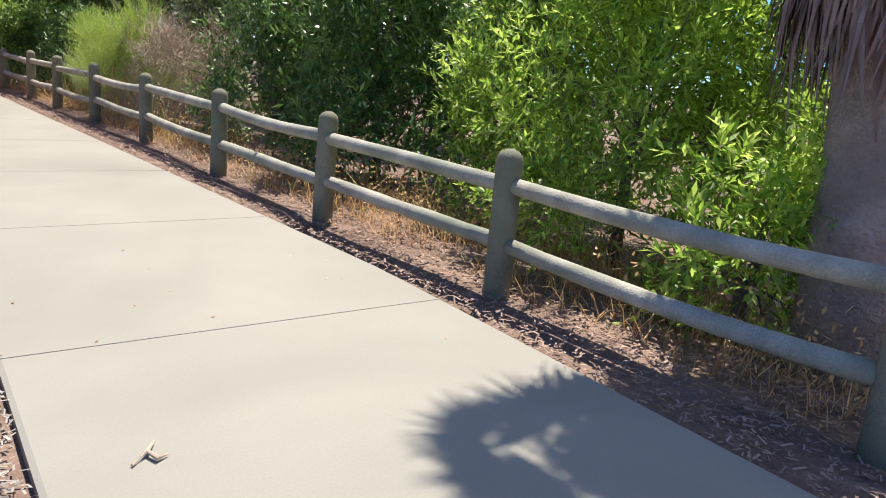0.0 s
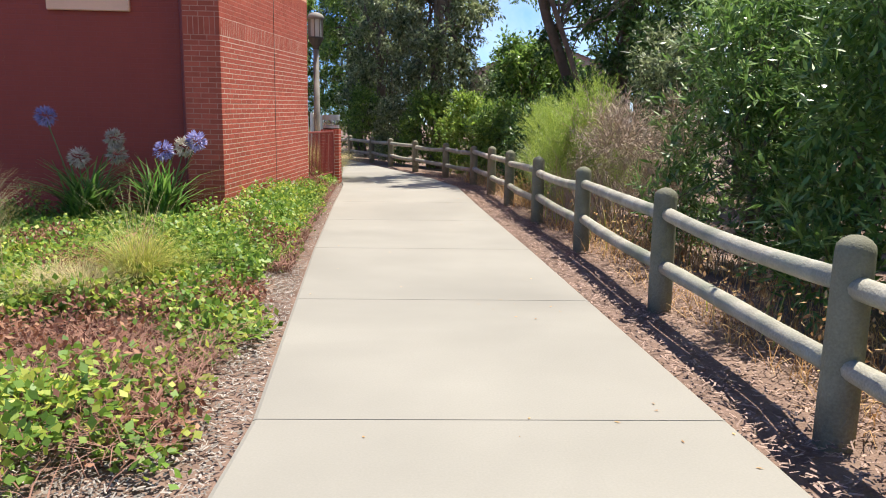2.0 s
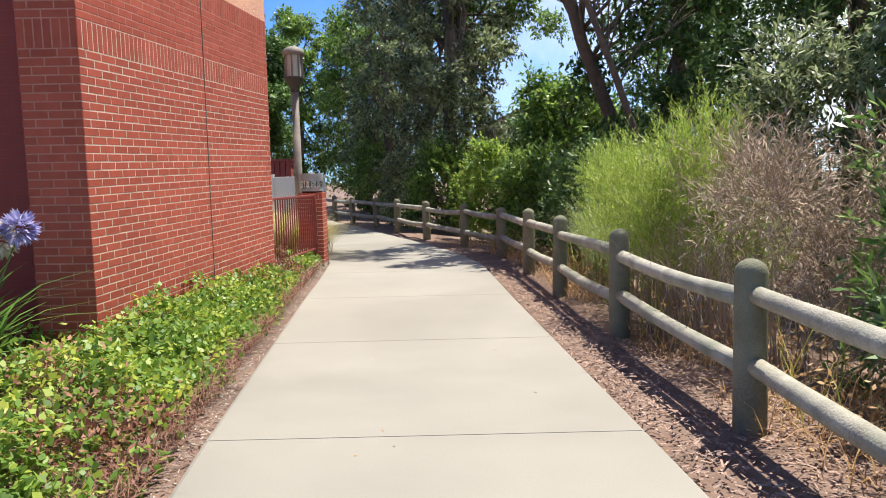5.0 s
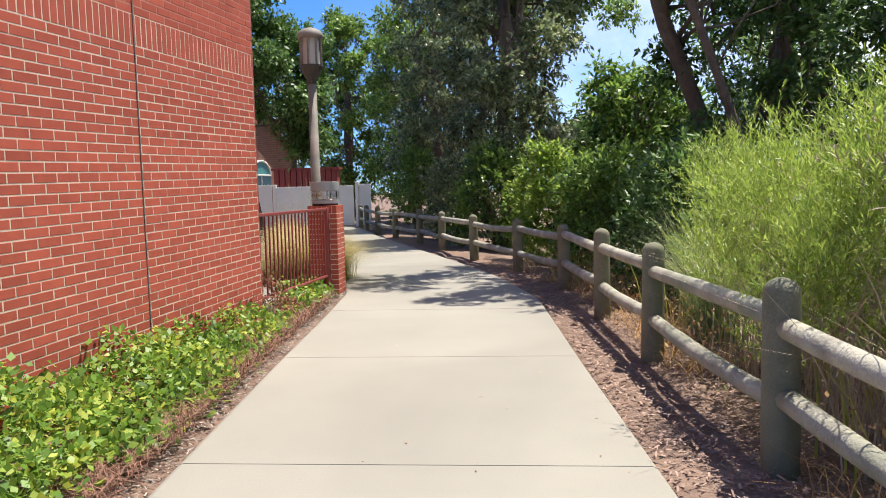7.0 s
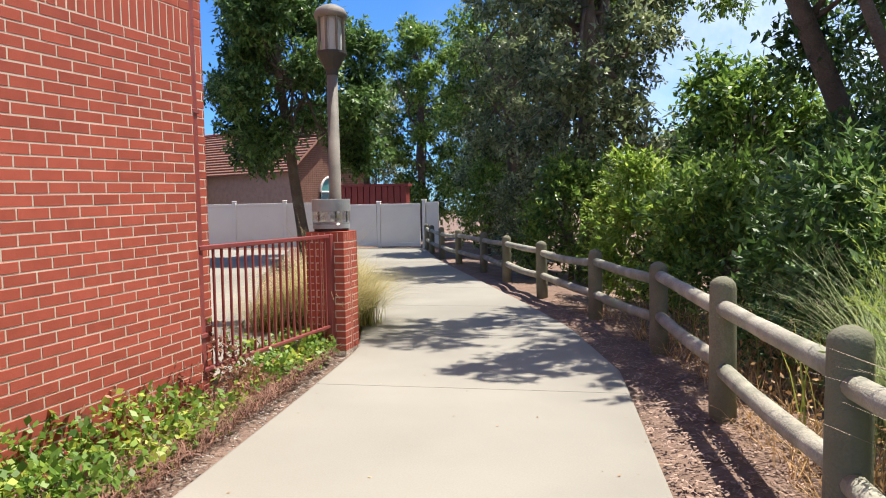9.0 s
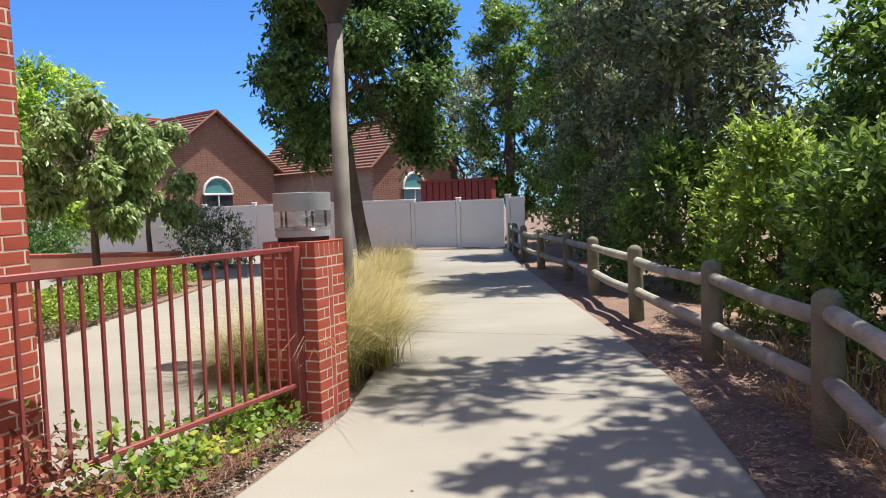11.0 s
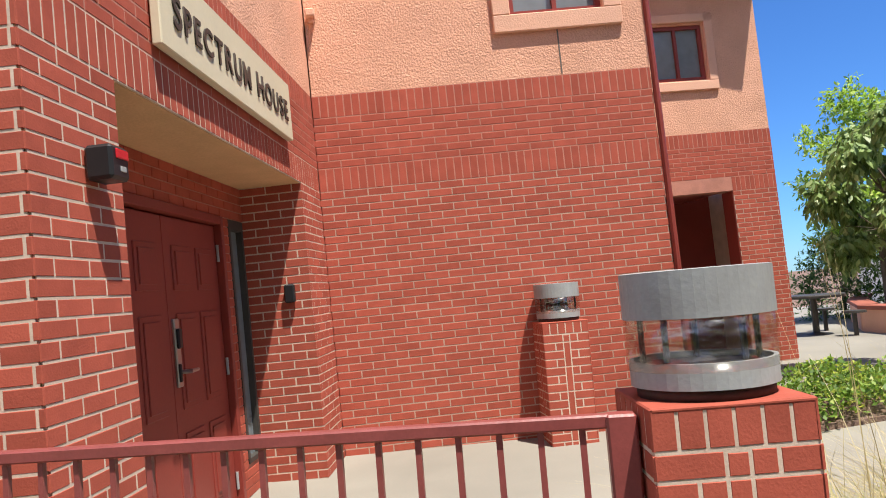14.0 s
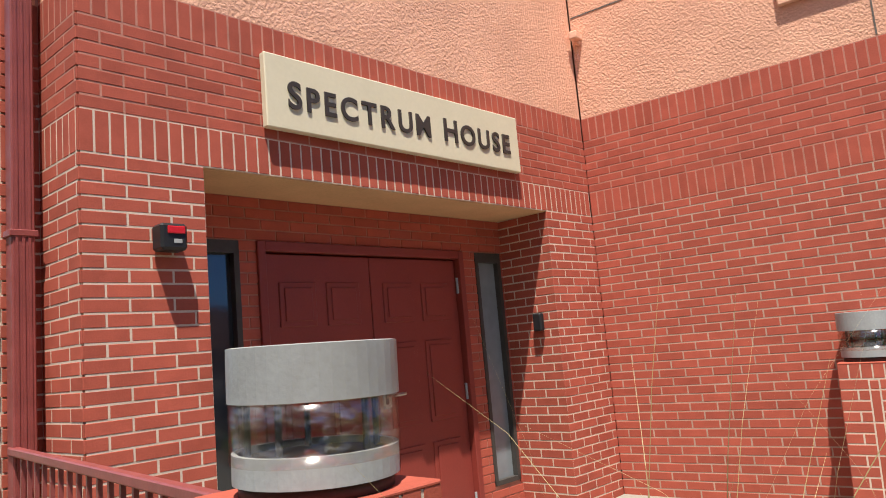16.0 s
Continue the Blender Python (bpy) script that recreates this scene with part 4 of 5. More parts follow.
def near_lamp():
    """The same kind of post at the start of the walk, on a flush concrete footing."""
    s = thing("lamp_post", "speckled grey-brown concrete lamp post beside the mulch bed", "lamp post")
    x, y = -0.19, 3.26
    b = Build()
    b.lathe(x, y, [(0.088, 0.0), (0.086, 0.6), (0.082, 1.6), (0.066, 3.2)], 20)
    part("pole", b, M_POST, s, "", True)
    b = Build()
    turn = Matrix.Translation((x, y, 0)) @ Matrix.Rotation(radians(35), 4, "Z")
    b.box((0.06, -0.035, 0.5), (0.09, 0.035, 0.72), 0, turn, 0.006)
    part("hatch", b, M_LAMPMETAL, s, "small grey metal hatch")
    b = Build()
    b.lathe(x, y, [(0.075, 3.2), (0.09, 3.28), (0.17, 3.42), (0.19, 3.48)], 16)
    part("collar", b, M_DARKMETAL, s)
    b = Build()
    b.lathe(x, y, [(0.15, 3.48), (0.15, 3.9)], 12)
    part("lens", b, M_VINYL, s)
    b = Build()
    b.lathe(x, y, [(0.2, 3.9), (0.17, 4.0), (0.02, 4.06)], 16)
    part("hood", b, M_POST, s, "", True)


near_lamp()

# ---- timber fence along the path ----
POSTS = [(3.12, 1.1), (3.0, 3.42), (2.85, 5.62), (2.73, 7.93), (2.61, 10.5), (2.42, 12.84), (2.22, 15.08), (2.05, 17.05), (1.79, 19.17), (1.17, 21.25), (0.32, 23.5), (-0.54, 25.8), (-1.33, 27.9), (-2.35, 30.2), (-3.3, 32.5), (-4.15, 34.8), (-4.75, 36.6)]


def timber_fence():
    f = thing("fence", "weathered round-post timber fence with two rails", "fence")
    prev = [(3.35, -3.6), (3.25, -1.2)] + POSTS
    for i, (x, y) in enumerate(prev):
        top = 0.9 if y < 18 else 0.84
        lean = Vector((rng.uniform(-0.012, 0.012), rng.uniform(-0.012, 0.012), 0))
        b = Build()
        prof = [(0.088, -0.3), (0.088, 0.2), (0.086, 0.5), (0.084, top - 0.06), (0.08, top - 0.03), (0.06, top - 0.005), (0.03, top + 0.012), (0.006, top + 0.016)]
        b.tube([(x + lean.x * z, y + lean.y * z, z) for _, z in prof], [r * (1 + 0.0 * z) for r, z in prof], 14)
        part("post", b, M_FENCEPOST, f, "", True)
    for (x0, y0), (x1, y1) in zip(prev, prev[1:]):
        for z in (0.71, 0.33):
            b = Build()
            n = 7
            dz0, dz1 = rng.uniform(-0.025, 0.025), rng.uniform(-0.025, 0.025)
            if y0 > 18:
                z -= 0.03
            pts, rad = [], []
            bend = rng.uniform(-0.02, 0.02)
            for k in range(n):
                t = k / (n - 1)
                pts.append((x0 + (x1 - x0) * t, y0 + (y1 - y0) * t, z + dz0 * (1 - t) + dz1 * t - 0.015 * math.sin(math.pi * t) + bend * math.sin(math.pi * t)))
                rad.append(0.053 * rng.uniform(0.94, 1.06))
            b.tube(pts, rad, 12)
            part("rail", b, M_FENCEWOOD, f, "", True)


timber_fence()


# ---- plants ----
def plant(name, label, category, trunk, crown, bark=M_BARK, leaf=L_MID, crown_name="crown", group=""):
    p = thing(name, label, category, group)
    if trunk and trunk.v:
        part("trunk" if category == "tree" else "stem", trunk, bark, p, "", True)
    if crown is not None:
        part(crown_name, quads(crown_name, crown, leaf), leaf, p)
    return p


def limbs(base, clumps, trunk_r, fork, seg=5):
    """A trunk that forks into one bent limb for every clump."""
    b = Build()
    base, fork = Vector(base), Vector(fork)
    pts = [base.lerp(fork, i / seg) + Vector((noise.noise(base + Vector((i, 0, 0))), noise.noise(base + Vector((0, i, 3))), 0)) * trunk_r * 0.6 for i in range(seg + 1)]
    b.tube(pts, [trunk_r * (1.25 if i == 0 else 1.0 - 0.07 * i) for i in range(seg + 1)], 10)
    for c in clumps:
        c = Vector(c)
        t = rng.uniform(0.55, 1.0)
        o = base.lerp(fork, t)
        q = [o.lerp(c, k / 4) + Vector(rng.normal(size=3)) * 0.05 * (c - o).length * (k > 0) + Vector((0, 0, -0.08 * (c - o).length * math.sin(math.pi * k / 4))) for k in range(5)]
        r = trunk_r * rng.uniform(0.2, 0.34)
        b.tube(q, [r, r * 0.8, r * 0.6, r * 0.4, r * 0.15], 6)
        for _ in range(3):
            e = q[3] + Vector(rng.normal(size=3)) * 0.5 * (c - o).length * 0.35
            b.tube([q[2], q[2].lerp(e, 0.5) + Vector((0, 0, 0.05)), e], [r * 0.35, r * 0.22, r * 0.06], 4)
    return b


def tree(label, base, height, spread, leaves, size, leaf, clumps=14, low=0.35, trunk_r=0.14, droop=0.3, name="tree", seed=0, bark=M_BARK, lean=(0, 0), narrow=0.45, twig=1.9, rise=0.3):
    x, y, z = base
    cs, rs = [], []
    for i in range(clumps):
        f = (i + 0.5) / clumps
        h = height * (low + (1 - low) * f)
        reach = spread * math.sqrt(max(0.05, math.sin(math.pi * (0.18 + 0.75 * f)))) * rng.uniform(0.45, 0.85)
        a = i * 2.4 + rng.uniform(-0.5, 0.5)
        cs.append((x + lean[0] * f + reach * math.cos(a), y + lean[1] * f + reach * math.sin(a), z + h))
        rs.append(spread * rng.uniform(0.75, 1.2) * narrow)
    pts, d = shoots(cs, [0.82 * r for r in rs], int(leaves * 1.25), 8, size * twig, 0.8, 0.1, rise)
    crown = leaf_quads(pts, size, size * 0.46, d * 0.6, 1.0, droop)
    return plant(name, label, "tree", limbs(base, cs, trunk_r, (x + lean[0], y + lean[1], z + height * 0.75)), crown, bark, leaf)


def bush(label, base, height, spread, leaves, size, leaf, clumps=12, ratio=0.35, way=None, droop=0.0, name="bush", stems=M_BARK, narrow=0.29):
    """Many small sprays of leaves on a dome that reaches down to the ground, with gaps between them."""
    x, y, z = base
    cs, rs = [], []
    clumps = int(clumps * 2.4)
    for i in range(clumps):
        f = (i + 0.5) / clumps
        a = i * 2.4 + rng.uniform(-0.4, 0.4)
        reach = 0.86 * spread * math.sqrt(max(0.06, 1 - f * f * 0.9)) * rng.uniform(0.25, 0.95) ** 0.7
        cs.append((x + reach * math.cos(a), y + reach * math.sin(a), z + height * (0.06 + 0.86 * f)))
        rs.append(spread * rng.uniform(0.7, 1.25) * narrow)
    pts, d = shoots(cs, [0.85 * r for r in rs], leaves, 9, size * 1.9, 1.0, 0.05)
    pts[:, 2] = np.abs(pts[:, 2] - z - 0.02) + z + 0.02
    crown = leaf_quads(pts, size, size * ratio, d * 0.85, 0.8, droop)
    return plant(name, label, "bush", limbs(base, cs[::2], 0.05, (x, y, z + height * 0.4), 3), crown, stems, leaf, "leaves")


# planting beyond the fence
bush("dense dark green oleander-like bush behind the fence", (4.7, 7.9, -0.1), 3.6, 1.5, 17000, 0.125, L_GLOSS, 16, 0.27)
bush("fresh green bush with long leaves behind the fence", (5.1, 5.7, -0.1), 3.3, 1.2, 12000, 0.1, L_BRIGHT, 12, 0.3)
bush("bright green feathery-leaved bush behind the fence", (4.65, 3.9, -0.1), 3.3, 1.5, 26000, 0.085, L_BRIGHT, 12, 0.3)
bush("bright green tall bush behind the fence", (6.1, 6.0, -0.1), 4.3, 1.5, 16000, 0.1, L_BRIGHT, 12, 0.32)
bush("bright green sapling beside the palm", (5.6, 1.9, -0.1), 3.4, 1.5, 19000, 0.085, L_BRIGHT, 12, 0.3)
bush("low dark shrub below the palm", (4.1, 2.4, -0.1), 1.2, 0.8, 3800, 0.1, L_BRIGHT, 8, 0.3)
bush("dark shrub behind the fence", (6.6, 4.6, -0.1), 4.6, 1.8, 9000, 0.15, L_BRIGHT, 12, 0.3)
bush("dark bush with pale glossy leaves behind the fence", (4.5, 10.6, -0.1), 3.2, 1.4, 12000, 0.13, L_GLOSS, 12, 0.24)
bush("tall dark bush with pale leaves", (5.6, 9.4, -0.1), 4.3, 1.7, 14000, 0.14, L_GLOSS, 12, 0.3)
bush("dense grey-green bush behind the broom", (5.2, 15.0, -0.1), 3.0, 1.6, 14000, 0.12, L_GREY, 12, 0.3)
bush("rounded dark green bush behind the fence", (3.3, 18.5, -0.1), 1.9, 1.2, 11000, 0.11, L_DARK, 10, 0.4)
bush("bright green leafy bush beside the fence", (1.9, 23.8, -0.1), 2.3, 1.05, 13000, 0.11, L_LIME, 11, 0.42)
bush("leafy mid-green bush beside the fence", (2.7, 21.3, -0.1), 2.0, 1.2, 11000, 0.11, L_MID, 10, 0.42)
bush("mid-green bush by the far fence", (0.6, 27.0, -0.1), 2.6, 1.3, 10000, 0.12, L_MID, 10, 0.42)
bush("grey shrub by the far fence", (-0.6, 30.5, -0.1), 2.4, 1.3, 8000, 0.12, L_GREY, 9, 0.4)
bush("mid-green shrub by the far gate", (-2.2, 34.2, -0.1), 3.0, 1.4, 8000, 0.13, L_MID, 9, 0.4)
bush("white flowering dark bush", (4.6, 22.5, -0.1), 2.6, 1.5, 10000, 0.12, L_DARK, 10, 0.4)


def broom(base, height, spread, green, twig):
    """A feathery shrub: dry twigs below and beside, soft lime plumes above."""
    x, y, z = base
    p = thing("broom_shrub", "feathery lime green broom shrub with dry brown twigs", "bush")
    n = 280
    b0 = np.array([x, y - 0.5, z]) + rng.normal(size=(n, 3)) * np.array([0.25, 0.5, 0.0])
    part("brushwood", quads("brushwood", blade_quads(b0, height * 0.7, 0.011, 0.75, 4), M_TWIG), M_TWIG, p, "dry brown twigs")
    k = 26
    cs = [(x + rng.uniform(-0.75, 0.5) * spread, y + rng.uniform(-0.5, 1.6) * spread, z + height * rng.uniform(0.25, 0.82)) for _ in range(k)]
    pts, d = shoots(cs, [spread * rng.uniform(0.14, 0.3) for _ in range(k)], green, 26, 0.4, 1.3, 0.05, 1.6)
    part("plume", quads("plume", leaf_quads(pts, 0.05, 0.0075, d * 0.9 + np.array([[0, 0, 0.3]]), 0.8), L_BROOM), L_BROOM, p, "soft lime green plumes")
    cs = [(x + rng.uniform(-0.3, 0.9) * spread, y + rng.uniform(-1.5, 0.3) * spread, z + height * rng.uniform(0.2, 0.75)) for _ in range(k)]
    pts, d = shoots(cs, [spread * rng.uniform(0.16, 0.3) for _ in range(k)], twig, 12, 0.4, 1.2, 0.05, 0.9)
    part("dry_growth", quads("dry_growth", leaf_quads(pts, 0.1, 0.009, d * 1.0, 0.8), M_TWIG), M_TWIG, p, "dry brown sprays")


broom((3.25, 13.3, -0.08), 1.95, 1.0, 60000, 17000)
broom((3.3, 15.3, -0.08), 1.75, 0.8, 42000, 4000)

# trees behind the fence
FOREST = [
    (0.9, 29.5, 11.0, 2.6, 17000, 0.17, L_GREY, 0.24, "tall grey-green poplar with an open crown"),
    (3.9, 26.5, 4.2, 1.7, 9000, 0.16, L_MID, 0.18, "tall mid-green tree behind the fence"),
    (6.2, 24.0, 8.5, 2.4, 14000, 0.16, L_DARK, 0.18, "dark green tree behind the fence"),
    (8.2, 20.0, 8.0, 2.6, 14000, 0.16, L_DARK, 0.2, "broad dark tree behind the fence"),
    (8.0, 14.5, 7.5, 2.5, 14000, 0.15, L_GREY, 0.18, "grey-green tree behind the fence"),
    (8.2, 9.0, 7.0, 2.4, 12000, 0.15, L_DARK, 0.18, "dark tree behind the bushes"),
    (8.0, 4.0, 6.5, 2.4, 12000, 0.14, L_BRIGHT, 0.16, "bright green tree behind the bushes"),
    (8.5, 0.0, 6.5, 2.4, 9000, 0.15, L_MID, 0.16, "mid-green tree behind the palm"),
    (-1.6, 35.5, 9.5, 2.3, 13000, 0.17, L_GREY, 0.2, "grey-green tree near the white gate"),
    (-3.2, 41.0, 9.0, 2.5, 12000, 0.18, L_MID, 0.2, "mid-green tree beyond the white gate"),
    (-0.2, 40.0, 11.0, 2.8, 13000, 0.18, L_GREY, 0.22, "tall grey-green tree beyond the gate"),
    (4.5, 36.0, 4.2, 2.4, 9000, 0.18, L_DARK, 0.22, "dark tree in the back row"),
    (8.5, 31.0, 7.5, 2.8, 12000, 0.18, L_DARK, 0.2, "dark tree in the back row"),
    (-7.4, 46.5, 10.5, 2.0, 15000, 0.2, L_MID, 0.22, "tall tree beyond the white gate"),
    (-4.4, 47.5, 10.0, 2.2, 12000, 0.2, L_GREY, 0.22, "tall grey-green tree beyond the gate"),
    (-12.0, 52.0, 9.0, 3.0, 9000, 0.22, L_GREY, 0.22, "distant grey-green tree beyond the houses"),
    (13.0, 24.0, 8.5, 3.2, 12000, 0.19, L_MID, 0.22, "mid-green tree in the back row"),
    (13.5, 15.0, 8.0, 3.2, 11000, 0.19, L_DARK, 0.22, "dark tree in the back row"),
    (13.5, 6.0, 8.0, 3.2, 10000, 0.19, L_MID, 0.22, "mid-green tree in the back row"),
]
for fx, fy, fh, fs, fn, fl, fm, fr, flabel in FOREST:
    tree(flabel, (fx, fy, -0.3), fh, fs, int(fn * 1.25), fl * 1.05, fm, 26, 0.14, fr, narrow=0.34)

tree("open-crowned tree whose branches hang over the path", (5.6, 23.6, -0.3), 10.0, 2.5, 9000, 0.16, L_DARK, 22, 0.62, 0.17, 0.5, lean=(-2.8, -0.8), narrow=0.27)
tree("open-crowned tree whose branches hang over the path", (2.8, 31.0, -0.3), 10.5, 2.5, 13000, 0.16, L_MID, 20, 0.6, 0.17, 0.5, lean=(-2.2, 0.2), narrow=0.27)

# added shade caster: its crown sits above the view and darkens the path
tree("slender tree added behind the fence to shade the path", (5.3, 20.5, -0.3), 7.6, 1.6, 4000, 0.17, L_DARK, 13, 0.66, 0.08, 0.5, lean=(-2.2, -0.2), narrow=0.3)

# trees in and beyond the courtyard
tree("yellow-green leafy tree behind the courtyard planter", (-16.4, 28.0, 0.0), 5.3, 1.7, 11000, 0.13, L_BRIGHT, 16, 0.3, 0.09, 0.3, narrow=0.4)
tree("large dark green street tree with a dense round crown", (-6.0, 29.2, 0), 7.4, 2.2, 46000, 0.15, L_DARK, 24, 0.36, 0.15, 0.4, lean=(-0.55, -0.35), narrow=0.36)
tree("small tree with pale drooping leaves in the planter", (-8.15, 23.8, 0.0), 3.3, 1.15, 15000, 0.13, L_DROOP, 15, 0.42, 0.07, 1.3, narrow=0.27, twig=1.2, rise=-0.3)
tree("small tree with pale drooping leaves", (-9.6, 26.6, 0.0), 3.4, 1.0, 9000, 0.14, L_DROOP, 10, 0.42, 0.06, 1.3, narrow=0.32, twig=1.2, rise=-0.3)
tree("light green tree behind the wing", (-14.5, 29.0, 0), 5.2, 1.5, 9000, 0.16, L_BRIGHT, 10, 0.25, 0.1)


# palm at the start of the walk
def palm():
    p = thing("palm_tree", "fan palm with a shaggy skirt of dead fronds", "palm")
    x, y = 4.2, 1.75
    axis = [Vector((x, y, -0.3)), Vector((x, y + 0.05, 1.0)), Vector((x - 0.08, y + 0.3, 3.0)), Vector((x - 0.44, y + 1.3, 5.4))]
    b = Build()
    b.tube(axis, [0.34, 0.3, 0.24, 0.2], 18)
    part("trunk", b, surface("pale_palm_trunk", (0.36, 0.28, 0.235), 0.95, 0.35, 5, 40, 0.9, stain=(0.26, 0.19, 0.15), depth=0.04), p, "", True)
    n = 5200
    f = rng.uniform(0.42, 0.98, n)
    a = rng.uniform(0, 2 * np.pi, n)
    ax = np.array([[v.x, v.y, v.z] for v in axis])
    zz = np.interp(f, [0, 0.23, 0.58, 1], ax[:, 2])
    cx, cy = np.interp(zz, ax[:, 2], ax[:, 0]), np.interp(zz, ax[:, 2], ax[:, 1])
    r = 0.3 + 0.16 * rng.uniform(0, 1, n)
    top = np.stack([cx + r * np.cos(a), cy + r * np.sin(a), zz], 1)
    out = np.stack([np.cos(a), np.sin(a), np.zeros(n)], 1)
    side = np.stack([-np.sin(a), np.cos(a), np.zeros(n)], 1)
    ln = rng.uniform(0.35, 0.95, (n, 1))
    w = rng.uniform(0.006, 0.022, (n, 1))
    sway = side * rng.normal(0, 0.12, (n, 1)) * ln + out * rng.normal(0.03, 0.07, (n, 1))
    mid, tip = top + sway * 0.5 + out * 0.04 + np.array([0, 0, -0.55]) * ln, top + sway - np.array([0, 0, 1.0]) * ln
    q = np.concatenate([np.stack([top - side * w, top + side * w, mid + side * w, mid - side * w], 1), np.stack([mid - side * w, mid + side * w, tip + side * w * 0.2, tip - side * w * 0.2], 1)])
    part("skirt", quads("skirt", q, M_PALMFIBRE), M_PALMFIBRE, p, "hanging dead brown fronds")
    hub = np.array([axis[3].x, axis[3].y, axis[3].z])
    fans = []
    for i in range(22):
        az, el = i * 2.4, rng.uniform(-0.5, 1.2)
        d = np.array([math.cos(az) * math.cos(el), math.sin(az) * math.cos(el), math.sin(el)])
        c = hub + d * rng.uniform(0.12, 0.55)
        s = unit(np.cross(d, [0, 0, 1.0]))
        for j in range(22):
            g = (j / 21 - 0.5) * 2.6
            e = d * math.cos(g) + s * math.sin(g)
            L = 0.42 * rng.uniform(0.8, 1.15)
            ww = np.cross(e, np.cross(d, s)) * 0.02
            fans.append([c, c + e * L * 0.5 + ww, c + e * L - np.array([0, 0, 0.08]), c + e * L * 0.5 - ww])
    part("crown", quads("crown", np.array(fans), L_MID), L_MID, p)


palm()


# ---- ground cover, mulch and grasses ----
def scatter(n, x0, x1, y0, y1, keep):
    p = np.stack([rng.uniform(x0, x1, n), rng.uniform(y0, y1, n)], 1)
    return p[keep(p[:, 0], p[:, 1])]


def fbm(x, y, s, o=0.0):
    return np.array([noise.noise((a * s + o, b * s, o)) for a, b in zip(x, y)])


def chips(name, p, mat, size, label):
    n = len(p)
    a = rng.uniform(0, np.pi, n)
    d = np.stack([np.cos(a), np.sin(a), rng.normal(0, 0.18, n)], 1) * size * rng.uniform(0.4, 1.3, (n, 1))
    s = np.stack([-np.sin(a), np.cos(a), rng.normal(0, 0.25, n)], 1) * size * 0.22 * rng.uniform(0.5, 1.4, (n, 1))
    c = np.concatenate([p, (rng.uniform(-0.02, 0.012, n))[:, None]], 1)
    ob = part(name, quads(name, np.stack([c - d - s, c + d - s, c + d + s, c - d + s], 1), mat), mat)
    tagged(ob, label, "mulch", kind="stuff")


chips("mulch", scatter(90000, 0.5, 4.6, -2, 24, lambda x, y: (x > right_edge(y) + 0.015) & (x < right_edge(y) + 1.0)), M_CHIP, 0.021, "red-brown bark mulch between path and fence")
chips("mulch_bed", scatter(95000, -4.5, 0.4, -2, 9.5, lambda x, y: (x < left_edge(y) - 0.015)), M_CHIP_GREY, 0.017, "grey wood chip mulch in the planting bed")
chips("mulch_edge", scatter(26000, -2.2, 0.2, 9.5, 20, lambda x, y: (x < left_edge(y) - 0.015) & (x > left_edge(y) - 0.75)), M_CHIP_GREY, 0.015, "grey mulch along the path edge")


def cover_mask(x, y):
    edge = left_edge(y) - x
    front = (y < 12.3) & (x > -7.5)
    strip = (y >= 12.3) & (x > -1.84 + (y - 12.4) * 0.055)
    gate = (y >= 17.15) & (y < 19.0) & (x > -1.62)
    grow = fbm(x, y, 0.9)
    bare = np.where(y < 5.0, 0.15 + (5.0 - y) * 0.35, 0.0)
    return (edge > 0.22 + 0.22 * grow) & (front | strip | gate) & (grow > -0.5 + bare * 1.2) & (y > 3.2) & (y < 18.95)


pts = scatter(36000, -7.5, 0.0, 3.2, 18.95, cover_mask)
mound = 0.10 + 0.10 * (0.5 + fbm(pts[:, 0], pts[:, 1], 1.6, 5.0))
edge = np.clip((left_edge(pts[:, 1]) - pts[:, 0]) * 1.4, 0.25, 1.0)
hz = mound * edge * rng.uniform(0.25, 1.25, len(pts)) * np.where((pts[:, 1] > 12.2) | (pts[:, 0] > -1.7) & (pts[:, 1] > 8.5), np.where(pts[:, 1] > 16.8, 2.4, 1.75), 1.1)
at = np.concatenate([pts, hz[:, None]], 1)
at3 = np.concatenate([at + rng.normal(0, 0.045, at.shape) * [1, 1, 0.6] for _ in range(8)])
at3[:, 2] = np.maximum(at3[:, 2], 0.005)
bald = np.exp(-((at3[:, 0] + 0.75) ** 2 / 0.55 + (at3[:, 1] - 6.25) ** 2 / 0.45))
at3 = at3[bald < rng.uniform(0.15, 1.6, len(at3))]
tone = fbm(at3[:, 0], at3[:, 1], 0.8, 9.0) + rng.normal(0, 0.14, len(at3)) + 0.6 * np.exp(-((at3[:, 0] + 0.75) ** 2 / 0.55 + (at3[:, 1] - 6.25) ** 2 / 0.45))
tagged(part("ground_cover", quads("ground_cover", leaf_quads(at3[tone < 0.3], 0.058, 0.041, np.array([[0, 0, 0.5]]), 1.0), L_COVER), L_COVER), "low bright green and yellow ground cover plants", "ground cover", kind="stuff")
rust = at3[tone >= 0.3]
tagged(part("dry_ground_cover", quads("dry_ground_cover", leaf_quads(rust, 0.052, 0.026, np.array([[0, 0, 0.4]]), 1.0), L_WINE), L_WINE), "rusty dried patches in the ground cover", "ground cover", kind="stuff")

# dead brown runners where the ground cover has died back
n = 5200
p = np.stack([-0.8 + rng.normal(0, 0.62, n), 6.2 + rng.normal(0, 0.55, n), rng.uniform(0.0, 0.05, n)], 1)
p = p[p[:, 0] < left_edge(p[:, 1]) - 0.3]
tagged(part("dead_runners", quads("dead_runners", blade_quads(p, 0.16, 0.008, 2.2, 4), M_RUNNER), M_RUNNER), "tangled dead red-brown stems in the ground cover", "dead stems", kind="stuff")
n = 9000
y = rng.uniform(9.0, 18.6, n)
